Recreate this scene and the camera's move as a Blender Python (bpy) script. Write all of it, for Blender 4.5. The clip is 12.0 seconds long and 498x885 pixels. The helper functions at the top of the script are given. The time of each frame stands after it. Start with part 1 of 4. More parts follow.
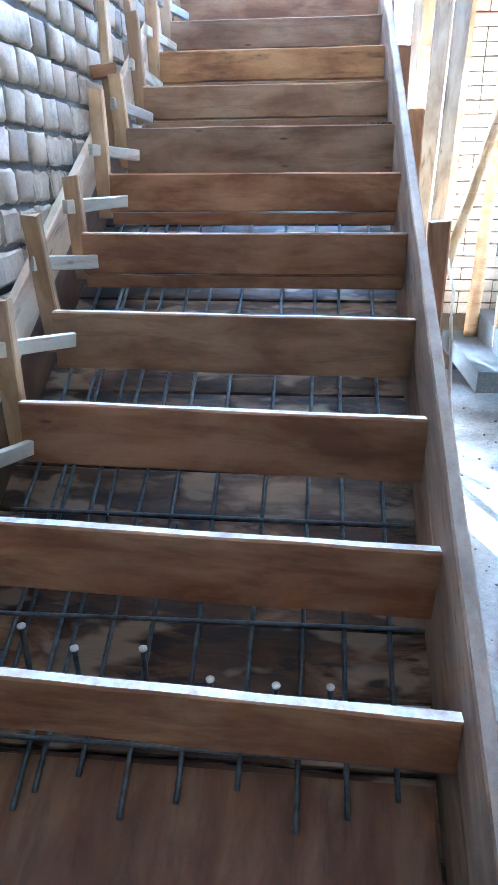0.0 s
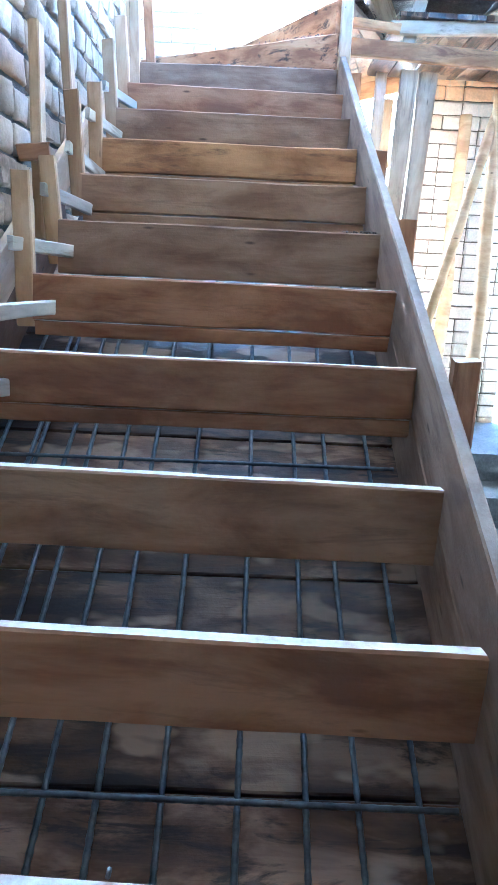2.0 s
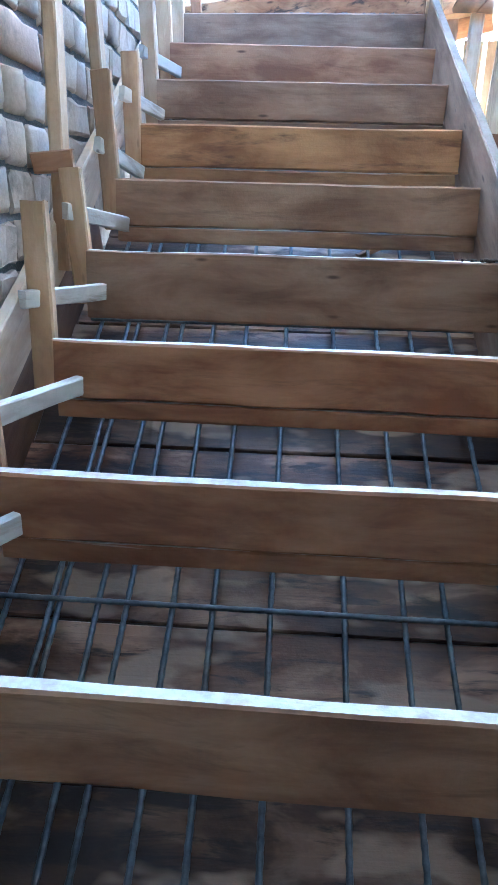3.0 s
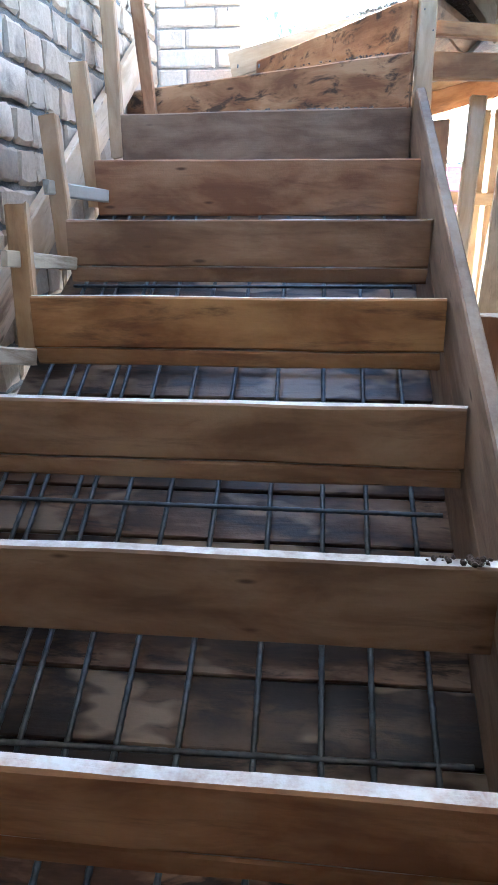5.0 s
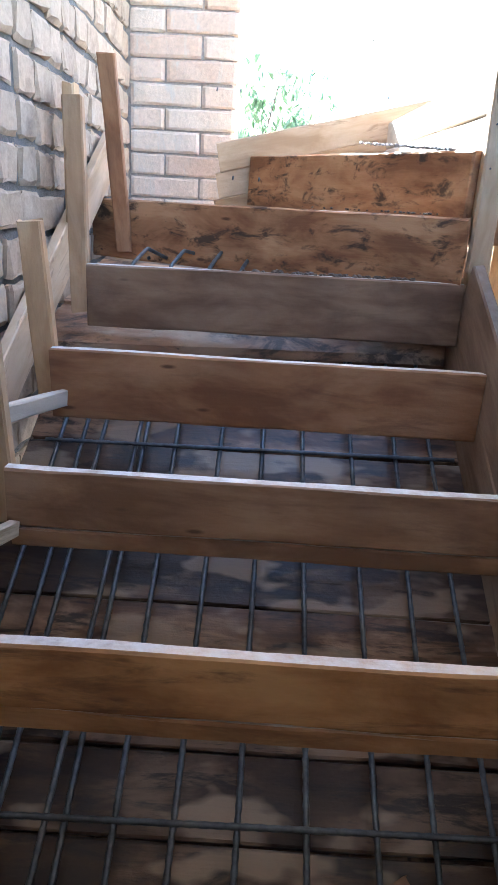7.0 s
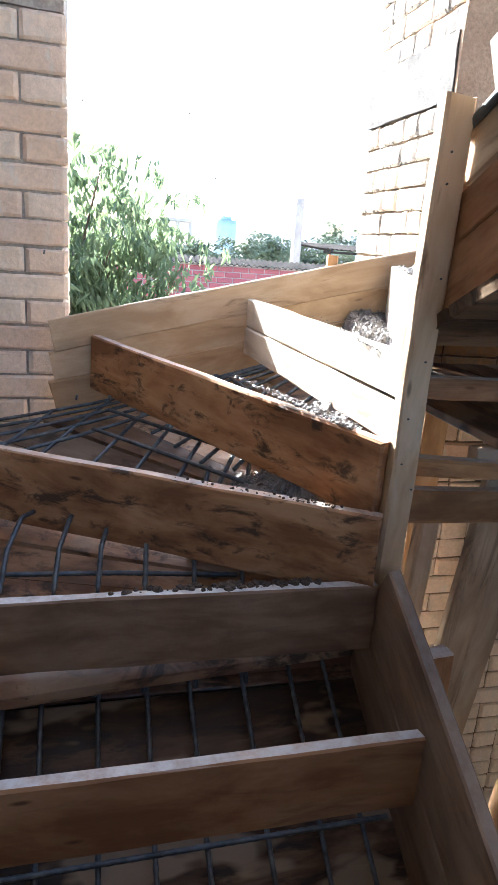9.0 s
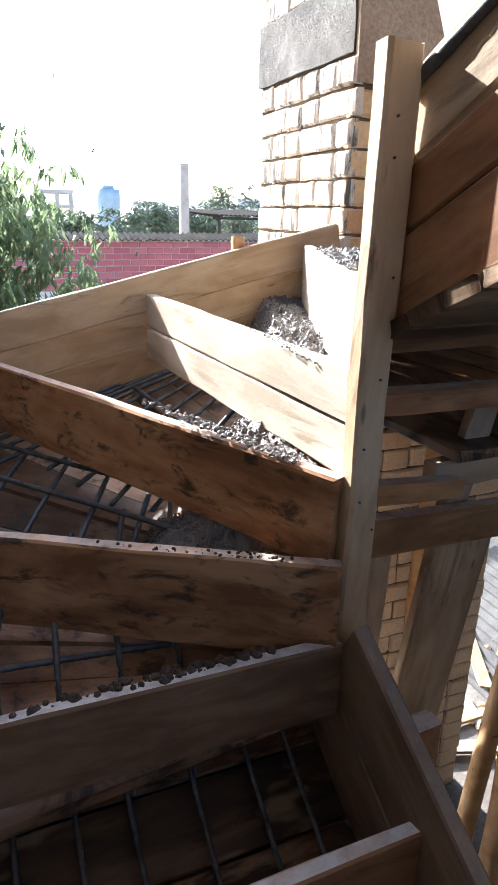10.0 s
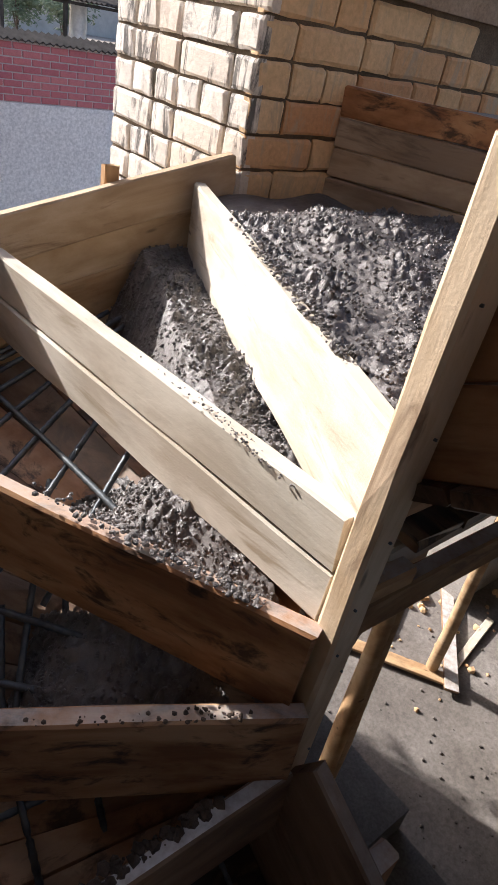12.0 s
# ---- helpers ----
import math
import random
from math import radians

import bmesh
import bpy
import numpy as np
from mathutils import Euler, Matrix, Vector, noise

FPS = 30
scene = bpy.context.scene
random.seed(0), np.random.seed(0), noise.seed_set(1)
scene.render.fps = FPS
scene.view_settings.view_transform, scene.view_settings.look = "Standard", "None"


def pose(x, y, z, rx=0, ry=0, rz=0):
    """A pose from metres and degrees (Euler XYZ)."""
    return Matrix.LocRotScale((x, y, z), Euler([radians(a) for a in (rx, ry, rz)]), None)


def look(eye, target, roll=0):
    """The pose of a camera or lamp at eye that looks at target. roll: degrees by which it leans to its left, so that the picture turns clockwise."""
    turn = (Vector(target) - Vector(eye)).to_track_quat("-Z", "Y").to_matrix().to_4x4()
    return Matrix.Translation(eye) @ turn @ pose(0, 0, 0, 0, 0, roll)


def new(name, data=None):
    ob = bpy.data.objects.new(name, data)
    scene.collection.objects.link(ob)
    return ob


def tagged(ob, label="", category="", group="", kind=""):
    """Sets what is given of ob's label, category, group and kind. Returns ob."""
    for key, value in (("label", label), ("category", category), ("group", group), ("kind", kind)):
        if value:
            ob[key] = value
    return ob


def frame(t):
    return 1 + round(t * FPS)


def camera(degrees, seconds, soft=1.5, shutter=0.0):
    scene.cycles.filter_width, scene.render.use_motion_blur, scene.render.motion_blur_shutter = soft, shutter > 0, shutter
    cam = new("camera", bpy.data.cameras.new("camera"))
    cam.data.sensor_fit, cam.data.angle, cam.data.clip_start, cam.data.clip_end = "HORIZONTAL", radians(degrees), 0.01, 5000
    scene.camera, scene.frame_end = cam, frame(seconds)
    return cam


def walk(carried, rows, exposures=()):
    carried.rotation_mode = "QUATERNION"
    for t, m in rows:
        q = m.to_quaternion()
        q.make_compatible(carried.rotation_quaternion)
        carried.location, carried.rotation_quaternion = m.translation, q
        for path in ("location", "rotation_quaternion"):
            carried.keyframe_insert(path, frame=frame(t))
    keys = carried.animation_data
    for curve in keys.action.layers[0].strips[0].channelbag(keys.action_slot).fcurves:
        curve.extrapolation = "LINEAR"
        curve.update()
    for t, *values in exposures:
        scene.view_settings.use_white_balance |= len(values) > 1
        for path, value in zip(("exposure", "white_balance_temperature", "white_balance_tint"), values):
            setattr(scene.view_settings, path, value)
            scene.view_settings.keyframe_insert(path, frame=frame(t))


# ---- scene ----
cam = camera(42.0, 12.0)
PATH = [
    (0, (0.798, -0.57, 1.067), (0.607, 1.274, 0.316), -0.5),
    (0.5, (0.818, -0.562, 1.125), (0.638, 1.343, 0.545), -0.7),
    (1, (0.844, -0.552, 1.156), (0.678, 1.399, 0.746), -0.9),
    (1.5, (0.76, -0.349, 1.138), (0.663, 1.602, 0.71), 1.1),
    (2, (0.655, -0.005, 1.117), (0.68, 1.931, 0.613), 2.7),
    (2.5, (0.58, 0.254, 1.122), (0.592, 2.177, 0.573), 3.0),
    (3, (0.545, 0.531, 1.364), (0.448, 2.412, 0.69), 1.7),
    (3.5, (0.614, 0.639, 1.537), (0.424, 2.521, 0.888), -2.0),
    (5.5, (0.763, 1.407, 1.935), (0.613, 3.29, 1.278), 1.3),
    (6, (0.696, 1.538, 2.096), (0.599, 3.413, 1.407), 2.4),
    (6.5, (0.677, 1.749, 2.189), (0.633, 3.645, 1.555), 1.1),
    (7, (0.546, 1.944, 2.302), (0.516, 3.834, 1.648), 3.3),
    (7.5, (0.473, 2.058, 2.503), (0.58, 4.0, 2.038), 4.4),
    (9.5, (0.434, 2.704, 2.917), (1.042, 4.504, 2.292), 3.0),
    (10, (0.49, 2.853, 2.936), (1.227, 4.592, 2.279), 1.2),
    (10.5, (0.537, 3.013, 3.077), (1.298, 4.722, 2.37), 0.6),
    (11, (0.532, 3.142, 3.08), (1.408, 4.764, 2.303), 2.6),
    (11.5, (0.505, 3.306, 3.158), (1.596, 4.689, 2.211), 8.6),
    (12, (0.483, 3.412, 3.223), (1.662, 4.623, 2.154), 11.4),
]
walk(cam, [(t, look(eye, target, roll)) for t, eye, target, roll in PATH], [(0, 6.1, 4000, -4), (1.5, 5.95, 3950, -4), (2.5, 5.8, 3850, -5), (3.5, 5.4, 4150, -3), (5.5, 4.5, 4850, 1), (7, 4.0, 5150, 6), (7.5, 3.65, 5300, 6), (9.5, 2.4, 5700, 10), (10.5, 1.65, 5850, 11), (12, 0.85, 6050, 15)])

# ---- world and light ----
SUN_AZ, SUN_EL = -20.0, 29.0          # degrees left of +y, degrees up
world = bpy.data.worlds.new("sky")
scene.world = world
world.use_nodes = True
wn = world.node_tree
sky = wn.nodes.new("ShaderNodeTexSky")
sky.sky_type = "NISHITA"
sky.sun_disc = False
sky.sun_elevation, sky.sun_rotation = radians(SUN_EL), radians(SUN_AZ)
sky.dust_density, sky.air_density, sky.ozone_density = 2.6, 0.9, 0.6
wn.links.new(sky.outputs[0], wn.nodes["Background"].inputs[0])
wn.nodes["Background"].inputs[1].default_value = 0.15
sun = new("sun", bpy.data.lights.new("sun", "SUN"))
sun.data.energy, sun.data.angle, sun.data.color = 5.0, radians(0.6), (1.0, 0.94, 0.84)
sd = Vector((math.sin(radians(SUN_AZ)) * math.cos(radians(SUN_EL)), math.cos(radians(SUN_AZ)) * math.cos(radians(SUN_EL)), math.sin(radians(SUN_EL))))
sun.matrix_world = look((sd * 30)[:], (0, 0, 0))


# ---- materials ----
class Mat:
    """A small builder of node materials."""

    def __init__(self, name, rough=0.8, metal=0.0, spec=0.3):
        self.m = bpy.data.materials.new(name)
        self.m.use_nodes = True
        self.t = self.m.node_tree
        self.b = self.t.nodes["Principled BSDF"]
        self.b.inputs["Roughness"].default_value = rough
        self.b.inputs["Metallic"].default_value = metal
        self.b.inputs["Specular IOR Level"].default_value = spec
        self.tc = self.n("ShaderNodeTexCoord")
        self.oi = self.n("ShaderNodeObjectInfo")

    def n(self, kind):
        return self.t.nodes.new(kind)

    def l(self, a, b):
        self.t.links.new(a, b)

    def coords(self, scale=(1, 1, 1), shift=True):
        mp = self.n("ShaderNodeMapping")
        mp.inputs["Scale"].default_value = scale
        self.l(self.tc.outputs["Object"], mp.inputs[0])
        if shift:
            mul = self.n("ShaderNodeVectorMath")
            mul.operation = "SCALE"
            mul.inputs[0].default_value = (37, 53, 29)
            self.l(self.oi.outputs["Random"], mul.inputs["Scale"])
            self.l(mul.outputs[0], mp.inputs["Location"])
        return mp.outputs[0]

    def noise(self, vec, scale, detail=4, rough=0.6, dist=0.0):
        x = self.n("ShaderNodeTexNoise")
        x.inputs["Scale"].default_value = scale
        x.inputs["Detail"].default_value = detail
        x.inputs["Roughness"].default_value = rough
        x.inputs["Distortion"].default_value = dist
        self.l(vec, x.inputs["Vector"])
        return x.outputs["Fac"]

    def ramp(self, fac, stops):
        r = self.n("ShaderNodeValToRGB")
        while len(r.color_ramp.elements) < len(stops):
            r.color_ramp.elements.new(0.5)
        for e, (p, c) in zip(r.color_ramp.elements, stops):
            e.position = p
            e.color = (*c, 1) if len(c) == 3 else c
        self.l(fac, r.inputs[0])
        return r.outputs[0]

    def mix(self, a, b, fac, mode="MIX"):
        x = self.n("ShaderNodeMix")
        x.data_type, x.blend_type = "RGBA", mode
        for v, i in ((a, 6), (b, 7), (fac, 0)):
            if isinstance(v, tuple):
                x.inputs[i].default_value = (*v, 1)
            elif isinstance(v, (int, float)):
                x.inputs[i].default_value = v
            else:
                self.l(v, x.inputs[i])
        return x.outputs[2]

    def bump(self, fac, strength, dist=0.004):
        x = self.n("ShaderNodeBump")
        x.inputs["Strength"].default_value = strength
        x.inputs["Distance"].default_value = dist
        self.l(fac, x.inputs["Height"])
        self.l(x.outputs[0], self.b.inputs["Normal"])

    def color(self, c):
        self.l(c, self.b.inputs["Base Color"])
        return self.m


def g3(v):
    return (v, v, v)


def wood(name, dark, mid, light, stain=0.3, stain_col=(0.05, 0.04, 0.035), grey=0.0, rough=0.75, dust_skylight=0.0, hard=0.24, vary=0.22, pale=0.0, blot=(1.5, 5, 9)):
    m = Mat(name, rough)
    v = m.coords((1, 1, 1))
    vg = m.coords((1.2, 26, 26))
    grain = m.noise(vg, 3.0, 6, 0.65, 0.6)
    big = m.noise(m.coords((1.6, 4, 5)), 1.9, 5, 0.6, 0.4)
    soft = [tuple(0.45 * a + 0.55 * b for a, b in zip(e, mid)) for e in (dark, light)]
    c = m.ramp(grain, [(0.3, soft[0]), (0.52, mid), (0.72, soft[1])])
    c2 = m.mix(c, m.ramp(big, [(0.38, dark), (0.5, mid), (0.62, light)]), 0.75)
    tone = m.ramp(m.oi.outputs["Random"], [(0, (1 - vary, 0.98 - vary, 0.96 - vary)), (0.5, (1, 0.97, 0.93)), (1, (1 + vary * 0.6, 1.0 + vary * 0.3, 0.9 + vary * 0.2))])
    c3 = m.mix(c2, tone, 1.0, "MULTIPLY")
    # knots
    vo = m.n("ShaderNodeTexVoronoi")
    vo.inputs["Scale"].default_value = 1.0
    m.l(m.coords((3.6, 13, 13)), vo.inputs["Vector"])
    kn = m.ramp(vo.outputs["Distance"], [(0.035, g3(0.9)), (0.085, g3(0))])
    c4 = m.mix(c3, tuple(0.5 * x for x in dark), kn)
    # blotchy stains and mortar smears
    st = m.noise(m.coords(blot), 2.0, 6, 0.68, 0.5)
    c5 = m.mix(c4, stain_col, m.ramp(st, [(0.62 - 0.22 * stain, g3(0)), (0.62 - 0.22 * stain + hard, g3(0.85))]))
    if pale:
        # dried cement film in broad patches
        pn = m.noise(m.coords((1.6, 1, 4)), 2.2, 3, 0.5)
        c5 = m.mix(c5, (0.3, 0.215, 0.14), m.ramp(pn, [(0.55, g3(0)), (0.6, g3(pale))]))
    gr = m.noise(v, 7.0, 5, 0.7)
    c6 = m.mix(c5, (0.42, 0.41, 0.39), m.ramp(gr, [(0.55, g3(grey * 0.35)), (0.75, g3(min(1, 0.3 * grey + grey * 0.7)))]))
    if dust_skylight:
        # upward edges paler: cement dust, with skylight from above put into the colour
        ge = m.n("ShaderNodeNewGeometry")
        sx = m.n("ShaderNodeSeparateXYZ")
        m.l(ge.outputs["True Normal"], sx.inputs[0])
        up = m.ramp(sx.outputs["Z"], [(0.75, g3(0)), (0.93, g3(dust_skylight))])
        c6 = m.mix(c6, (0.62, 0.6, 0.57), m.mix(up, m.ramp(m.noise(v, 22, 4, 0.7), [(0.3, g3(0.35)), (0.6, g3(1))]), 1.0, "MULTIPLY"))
    m.bump(m.mix(grain, m.noise(v, 120, 3), 0.4), 0.5, 0.003)
    return m.color(c6)


W_GREY = wood("grey_board", (0.15, 0.08, 0.041), (0.275, 0.168, 0.098), (0.38, 0.26, 0.165), 0.35, (0.1, 0.053, 0.029), grey=0.1, dust_skylight=0.95)
W_BROWN = wood("brown_board", (0.17, 0.072, 0.032), (0.32, 0.167, 0.082), (0.43, 0.25, 0.135), 0.42, (0.11, 0.048, 0.024), grey=0.05, dust_skylight=0.95)
W_OCHRE = wood("ochre_board", (0.2, 0.095, 0.04), (0.36, 0.2, 0.09), (0.5, 0.31, 0.15), 0.42, (0.13, 0.065, 0.035), grey=0.05, dust_skylight=0.8, hard=0.14)
W_OLD = wood("old_board", (0.17, 0.07, 0.03), (0.4, 0.205, 0.095), (0.56, 0.35, 0.19), 0.42, (0.03, 0.021, 0.016), grey=0.06, dust_skylight=0.5, hard=0.11, blot=(4.5, 6, 11))
W_PINE = wood("pine_board", (0.34, 0.2, 0.1), (0.5, 0.335, 0.185), (0.62, 0.46, 0.29), 0.24, (0.22, 0.14, 0.08), grey=0.12)
W_POST = wood("post_timber", (0.42, 0.29, 0.17), (0.58, 0.44, 0.29), (0.7, 0.57, 0.42), 0.2, (0.2, 0.12, 0.07), grey=0.12, hard=0.12)
W_PALE = wood("pale_board", (0.42, 0.37, 0.3), (0.6, 0.565, 0.5), (0.73, 0.7, 0.64), 0.3, (0.36, 0.28, 0.18), grey=0.25, hard=0.1, blot=(1.2, 6, 8))
W_WEATHER = wood("weathered_board", (0.24, 0.17, 0.11), (0.38, 0.29, 0.2), (0.5, 0.41, 0.3), 0.35, (0.12, 0.08, 0.05), grey=0.2, hard=0.15)
W_STRING = wood("stringer_board", (0.14, 0.085, 0.052), (0.25, 0.17, 0.115), (0.34, 0.25, 0.18), 0.4, (0.09, 0.052, 0.032), grey=0.14, dust_skylight=0.35)
W_FAN = wood("winder_soffit_board", (0.11, 0.055, 0.028), (0.3, 0.175, 0.1), (0.5, 0.37, 0.26), 0.4, (0.025, 0.017, 0.012), grey=0.1, hard=0.1, rough=0.5, vary=0.5, pale=0.5, blot=(4, 5, 8))
# wet dark wood, darkened further for the shade in the stair recesses
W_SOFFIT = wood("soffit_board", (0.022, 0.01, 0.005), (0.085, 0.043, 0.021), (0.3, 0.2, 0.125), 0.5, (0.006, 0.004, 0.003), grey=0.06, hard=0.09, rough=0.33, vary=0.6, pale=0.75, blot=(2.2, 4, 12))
W_TOE = wood("toe_board", (0.1, 0.04, 0.016), (0.17, 0.08, 0.036), (0.24, 0.14, 0.075), 0.4, (0.035, 0.022, 0.014), grey=0.1, rough=0.5)


def brick_mat(name, stops, smear, smear_amt, rough=0.9, streak=1.0):
    m = Mat(name, rough, spec=0.2)
    v = m.coords()
    c = m.ramp(m.oi.outputs["Random"], stops)
    isl = m.n("ShaderNodeNewGeometry")
    c = m.mix(c, m.ramp(isl.outputs["Random Per Island"], stops), 0.25)
    fine = m.noise(v, 60, 5, 0.7)
    c = m.mix(c, m.ramp(fine, [(0.3, g3(0.82)), (0.7, g3(1.08))]), 1.0, "MULTIPLY")
    wide = m.noise(m.coords((1, 1, streak)), 9 if streak == 1 else 17, 6, 0.72, 0.0 if streak == 1 else 0.7)
    c = m.mix(c, smear, m.ramp(wide, [(0.62 - smear_amt * 0.3, g3(0)), ((0.8 if streak == 1 else 0.7) - smear_amt * 0.25, g3(0.85))]))
    m.bump(m.mix(fine, wide, 0.5 if streak == 1 else 0.12), 0.7, 0.005)
    return m.color(c)


B_WHITE = brick_mat("limed_brick", [(0, (0.29, 0.215, 0.15)), (0.3, (0.44, 0.345, 0.25)), (0.75, (0.57, 0.465, 0.35)), (0.93, (0.63, 0.525, 0.405)), (1, (0.46, 0.27, 0.15))], (0.22, 0.175, 0.135), 0.36)
B_PIER = brick_mat("pale_brick", [(0, (0.62, 0.47, 0.36)), (0.15, (0.68, 0.55, 0.44)), (0.7, (0.72, 0.62, 0.51)), (0.9, (0.7, 0.59, 0.47)), (1, (0.62, 0.44, 0.32))], (0.6, 0.55, 0.48), 0.25, streak=0.3)
B_YELLOW = brick_mat("yellow_brick", [(0, (0.6, 0.27, 0.12)), (0.2, (0.7, 0.44, 0.23)), (0.65, (0.77, 0.57, 0.34)), (0.88, (0.74, 0.53, 0.3)), (1, (0.62, 0.28, 0.13))], (0.52, 0.4, 0.27), 0.28, streak=0.2)
B_PILLAR = brick_mat("smeared_brick", [(0, (0.62, 0.52, 0.42)), (0.4, (0.72, 0.66, 0.58)), (1, (0.76, 0.72, 0.66))], (0.05, 0.047, 0.044), 0.36, streak=0.26)
B_RED = brick_mat("red_painted_brick", [(0, (0.42, 0.13, 0.145)), (0.5, (0.5, 0.17, 0.18)), (1, (0.55, 0.21, 0.21))], (0.5, 0.2, 0.2), 0.1)


def stone_mat(name, a, b, c, scale=6, rough=0.9, bump=0.6, dist=0.01):
    m = Mat(name, rough, spec=0.25)
    v = m.coords(shift=False)
    n1 = m.noise(v, scale, 6, 0.65)
    n2 = m.noise(v, scale * 0.22, 3)
    n3 = m.noise(v, scale * 14, 4, 0.7)
    col = m.mix(m.ramp(n1, [(0.3, a), (0.55, b), (0.75, c)]), m.ramp(n2, [(0.35, a), (0.65, c)]), 0.4)
    col = m.mix(col, m.ramp(n3, [(0.35, g3(0.72)), (0.65, g3(1.1))]), 1.0, "MULTIPLY")
    m.bump(m.mix(n1, n3, 0.5), bump, dist)
    return m.color(col)


MORTAR = stone_mat("mortar", (0.1, 0.095, 0.09), (0.17, 0.165, 0.155), (0.26, 0.25, 0.235), 14)
MORTAR_TAN = stone_mat("tan_mortar", (0.1, 0.075, 0.05), (0.19, 0.14, 0.095), (0.3, 0.235, 0.17), 14)
# darker grey with the shade over plinth and yard sheet put into it
SHADED_GREY = stone_mat("shaded_grey", (0.09, 0.088, 0.085), (0.15, 0.145, 0.14), (0.22, 0.215, 0.205), 5)
MORTAR_W = stone_mat("red_wall_joint", (0.45, 0.4, 0.4), (0.55, 0.5, 0.49), (0.62, 0.57, 0.56), 8, 0.9, 0.2)
CONCRETE = stone_mat("cast_concrete", (0.34, 0.305, 0.27), (0.46, 0.425, 0.385), (0.56, 0.525, 0.485), 5)
FLOOR_M = stone_mat("dusty_floor", (0.15, 0.13, 0.112), (0.24, 0.215, 0.19), (0.36, 0.33, 0.3), 3, 0.92)
PLASTER = stone_mat("grey_plaster", (0.42, 0.42, 0.41), (0.5, 0.5, 0.48), (0.56, 0.56, 0.54), 2, 0.9, 0.15)
EARTH = stone_mat("earth", (0.3, 0.25, 0.19), (0.42, 0.36, 0.29), (0.52, 0.46, 0.38), 1.2)
WET = stone_mat("wet_concrete_mix", (0.06, 0.054, 0.051), (0.15, 0.137, 0.13), (0.29, 0.265, 0.25), 45, 0.3, 0.7, 0.004)
WET.node_tree.nodes["Principled BSDF"].inputs["Specular IOR Level"].default_value = 0.6
CRUMB = stone_mat("dried_crumb", (0.04, 0.026, 0.018), (0.09, 0.06, 0.043), (0.16, 0.12, 0.09), 60, 0.7, 0.8, 0.004)
YARD_PLASTER = stone_mat("yard_plaster", (0.74, 0.71, 0.69), (0.79, 0.765, 0.745), (0.83, 0.81, 0.79), 2, 0.9, 0.15)
RENDER_BROWN = stone_mat("brown_render", (0.2, 0.135, 0.085), (0.36, 0.26, 0.18), (0.5, 0.39, 0.29), 4, 0.9)
BELT = stone_mat("rough_belt_concrete", (0.12, 0.115, 0.11), (0.25, 0.24, 0.228), (0.4, 0.385, 0.365), 16, 0.92, 1.0, 0.03)


def plain(name, c, rough=0.6, metal=0.0, var=0.15, scale=8):
    m = Mat(name, rough, metal)
    n = m.noise(m.coords(), scale, 5, 0.65)
    col = m.ramp(n, [(0.3, tuple(x * (1 - var) for x in c)), (0.7, tuple(min(1, x * (1 + var)) for x in c))])
    m.bump(m.noise(m.coords(), scale * 10, 3), 0.25, 0.002)
    return m.color(col)


STEEL = plain("rebar_steel", (0.1, 0.112, 0.12), 0.48, 0.45, 0.5, 30)
BARK = plain("bark", (0.12, 0.09, 0.07), 0.9, 0, 0.4, 20)
LEAF = plain("leaf", (0.115, 0.16, 0.095), 0.4, 0, 0.35, 3)
tr = LEAF.node_tree
tl, ms = tr.nodes.new("ShaderNodeBsdfTranslucent"), tr.nodes.new("ShaderNodeMixShader")
tl.inputs[0].default_value = (0.22, 0.29, 0.15, 1)
ms.inputs[0].default_value = 0.45
tr.links.new(tr.nodes["Principled BSDF"].outputs[0], ms.inputs[1])
tr.links.new(tl.outputs[0], ms.inputs[2])
tr.links.new(ms.outputs[0], tr.nodes["Material Output"].inputs[0])
LEAF_FAR = plain("far_leaf", (0.15, 0.19, 0.12), 0.7, 0, 0.4, 1)
POLE_W = wood("peeled_pole", (0.36, 0.22, 0.11), (0.52, 0.36, 0.2), (0.62, 0.47, 0.3), 0.25, (0.2, 0.12, 0.06), grey=0.1)
TAR = plain("dark_roofing", (0.045, 0.042, 0.04), 1.0, 0, 0.4, 5)
TAR.node_tree.nodes["Principled BSDF"].inputs["Specular IOR Level"].default_value = 0.02
ZINC = plain("zinc", (0.4, 0.41, 0.42), 0.5, 0.5, 0.2, 6)
# near-white steel that paints the light caught by bar tops
LIT_STEEL = plain("lit_tip_steel", (0.85, 0.85, 0.84), 0.4, 0.2, 0.05, 8)
TANK = plain("pale_blue_tank", (0.35, 0.46, 0.52), 0.6, 0, 0.1, 2)
ROPE = plain("rope", (0.5, 0.45, 0.38), 0.9, 0, 0.2, 40)
FAR_WALL = plain("far_wall", (0.42, 0.4, 0.37), 0.9, 0, 0.15, 1)


# ---- builders ----
def V(*a):
    return Vector(a)


def mesh_of(name, verts, faces, mat, smooth=False):
    me = bpy.data.meshes.new(name)
    me.from_pydata([tuple(v) for v in verts], [], faces)
    me.materials.append(mat)
    if smooth:
        me.polygons.foreach_set("use_smooth", [True] * len(me.polygons))
    me.update()
    return me


def put(name, me, parent=None, m=None, label=""):
    ob = new(name, me)
    if parent is not None:
        ob.parent = parent
    if m is not None:
        ob.matrix_basis = m
    if label:
        tagged(ob, label)
    return ob


def thing(name, label, category, at=(0, 0, 0), group="", kind=""):
    ob = new(name)
    ob.location = at
    bpy.context.view_layer.update()
    return tagged(ob, label, category, group, kind)


rnd = random.Random(7)


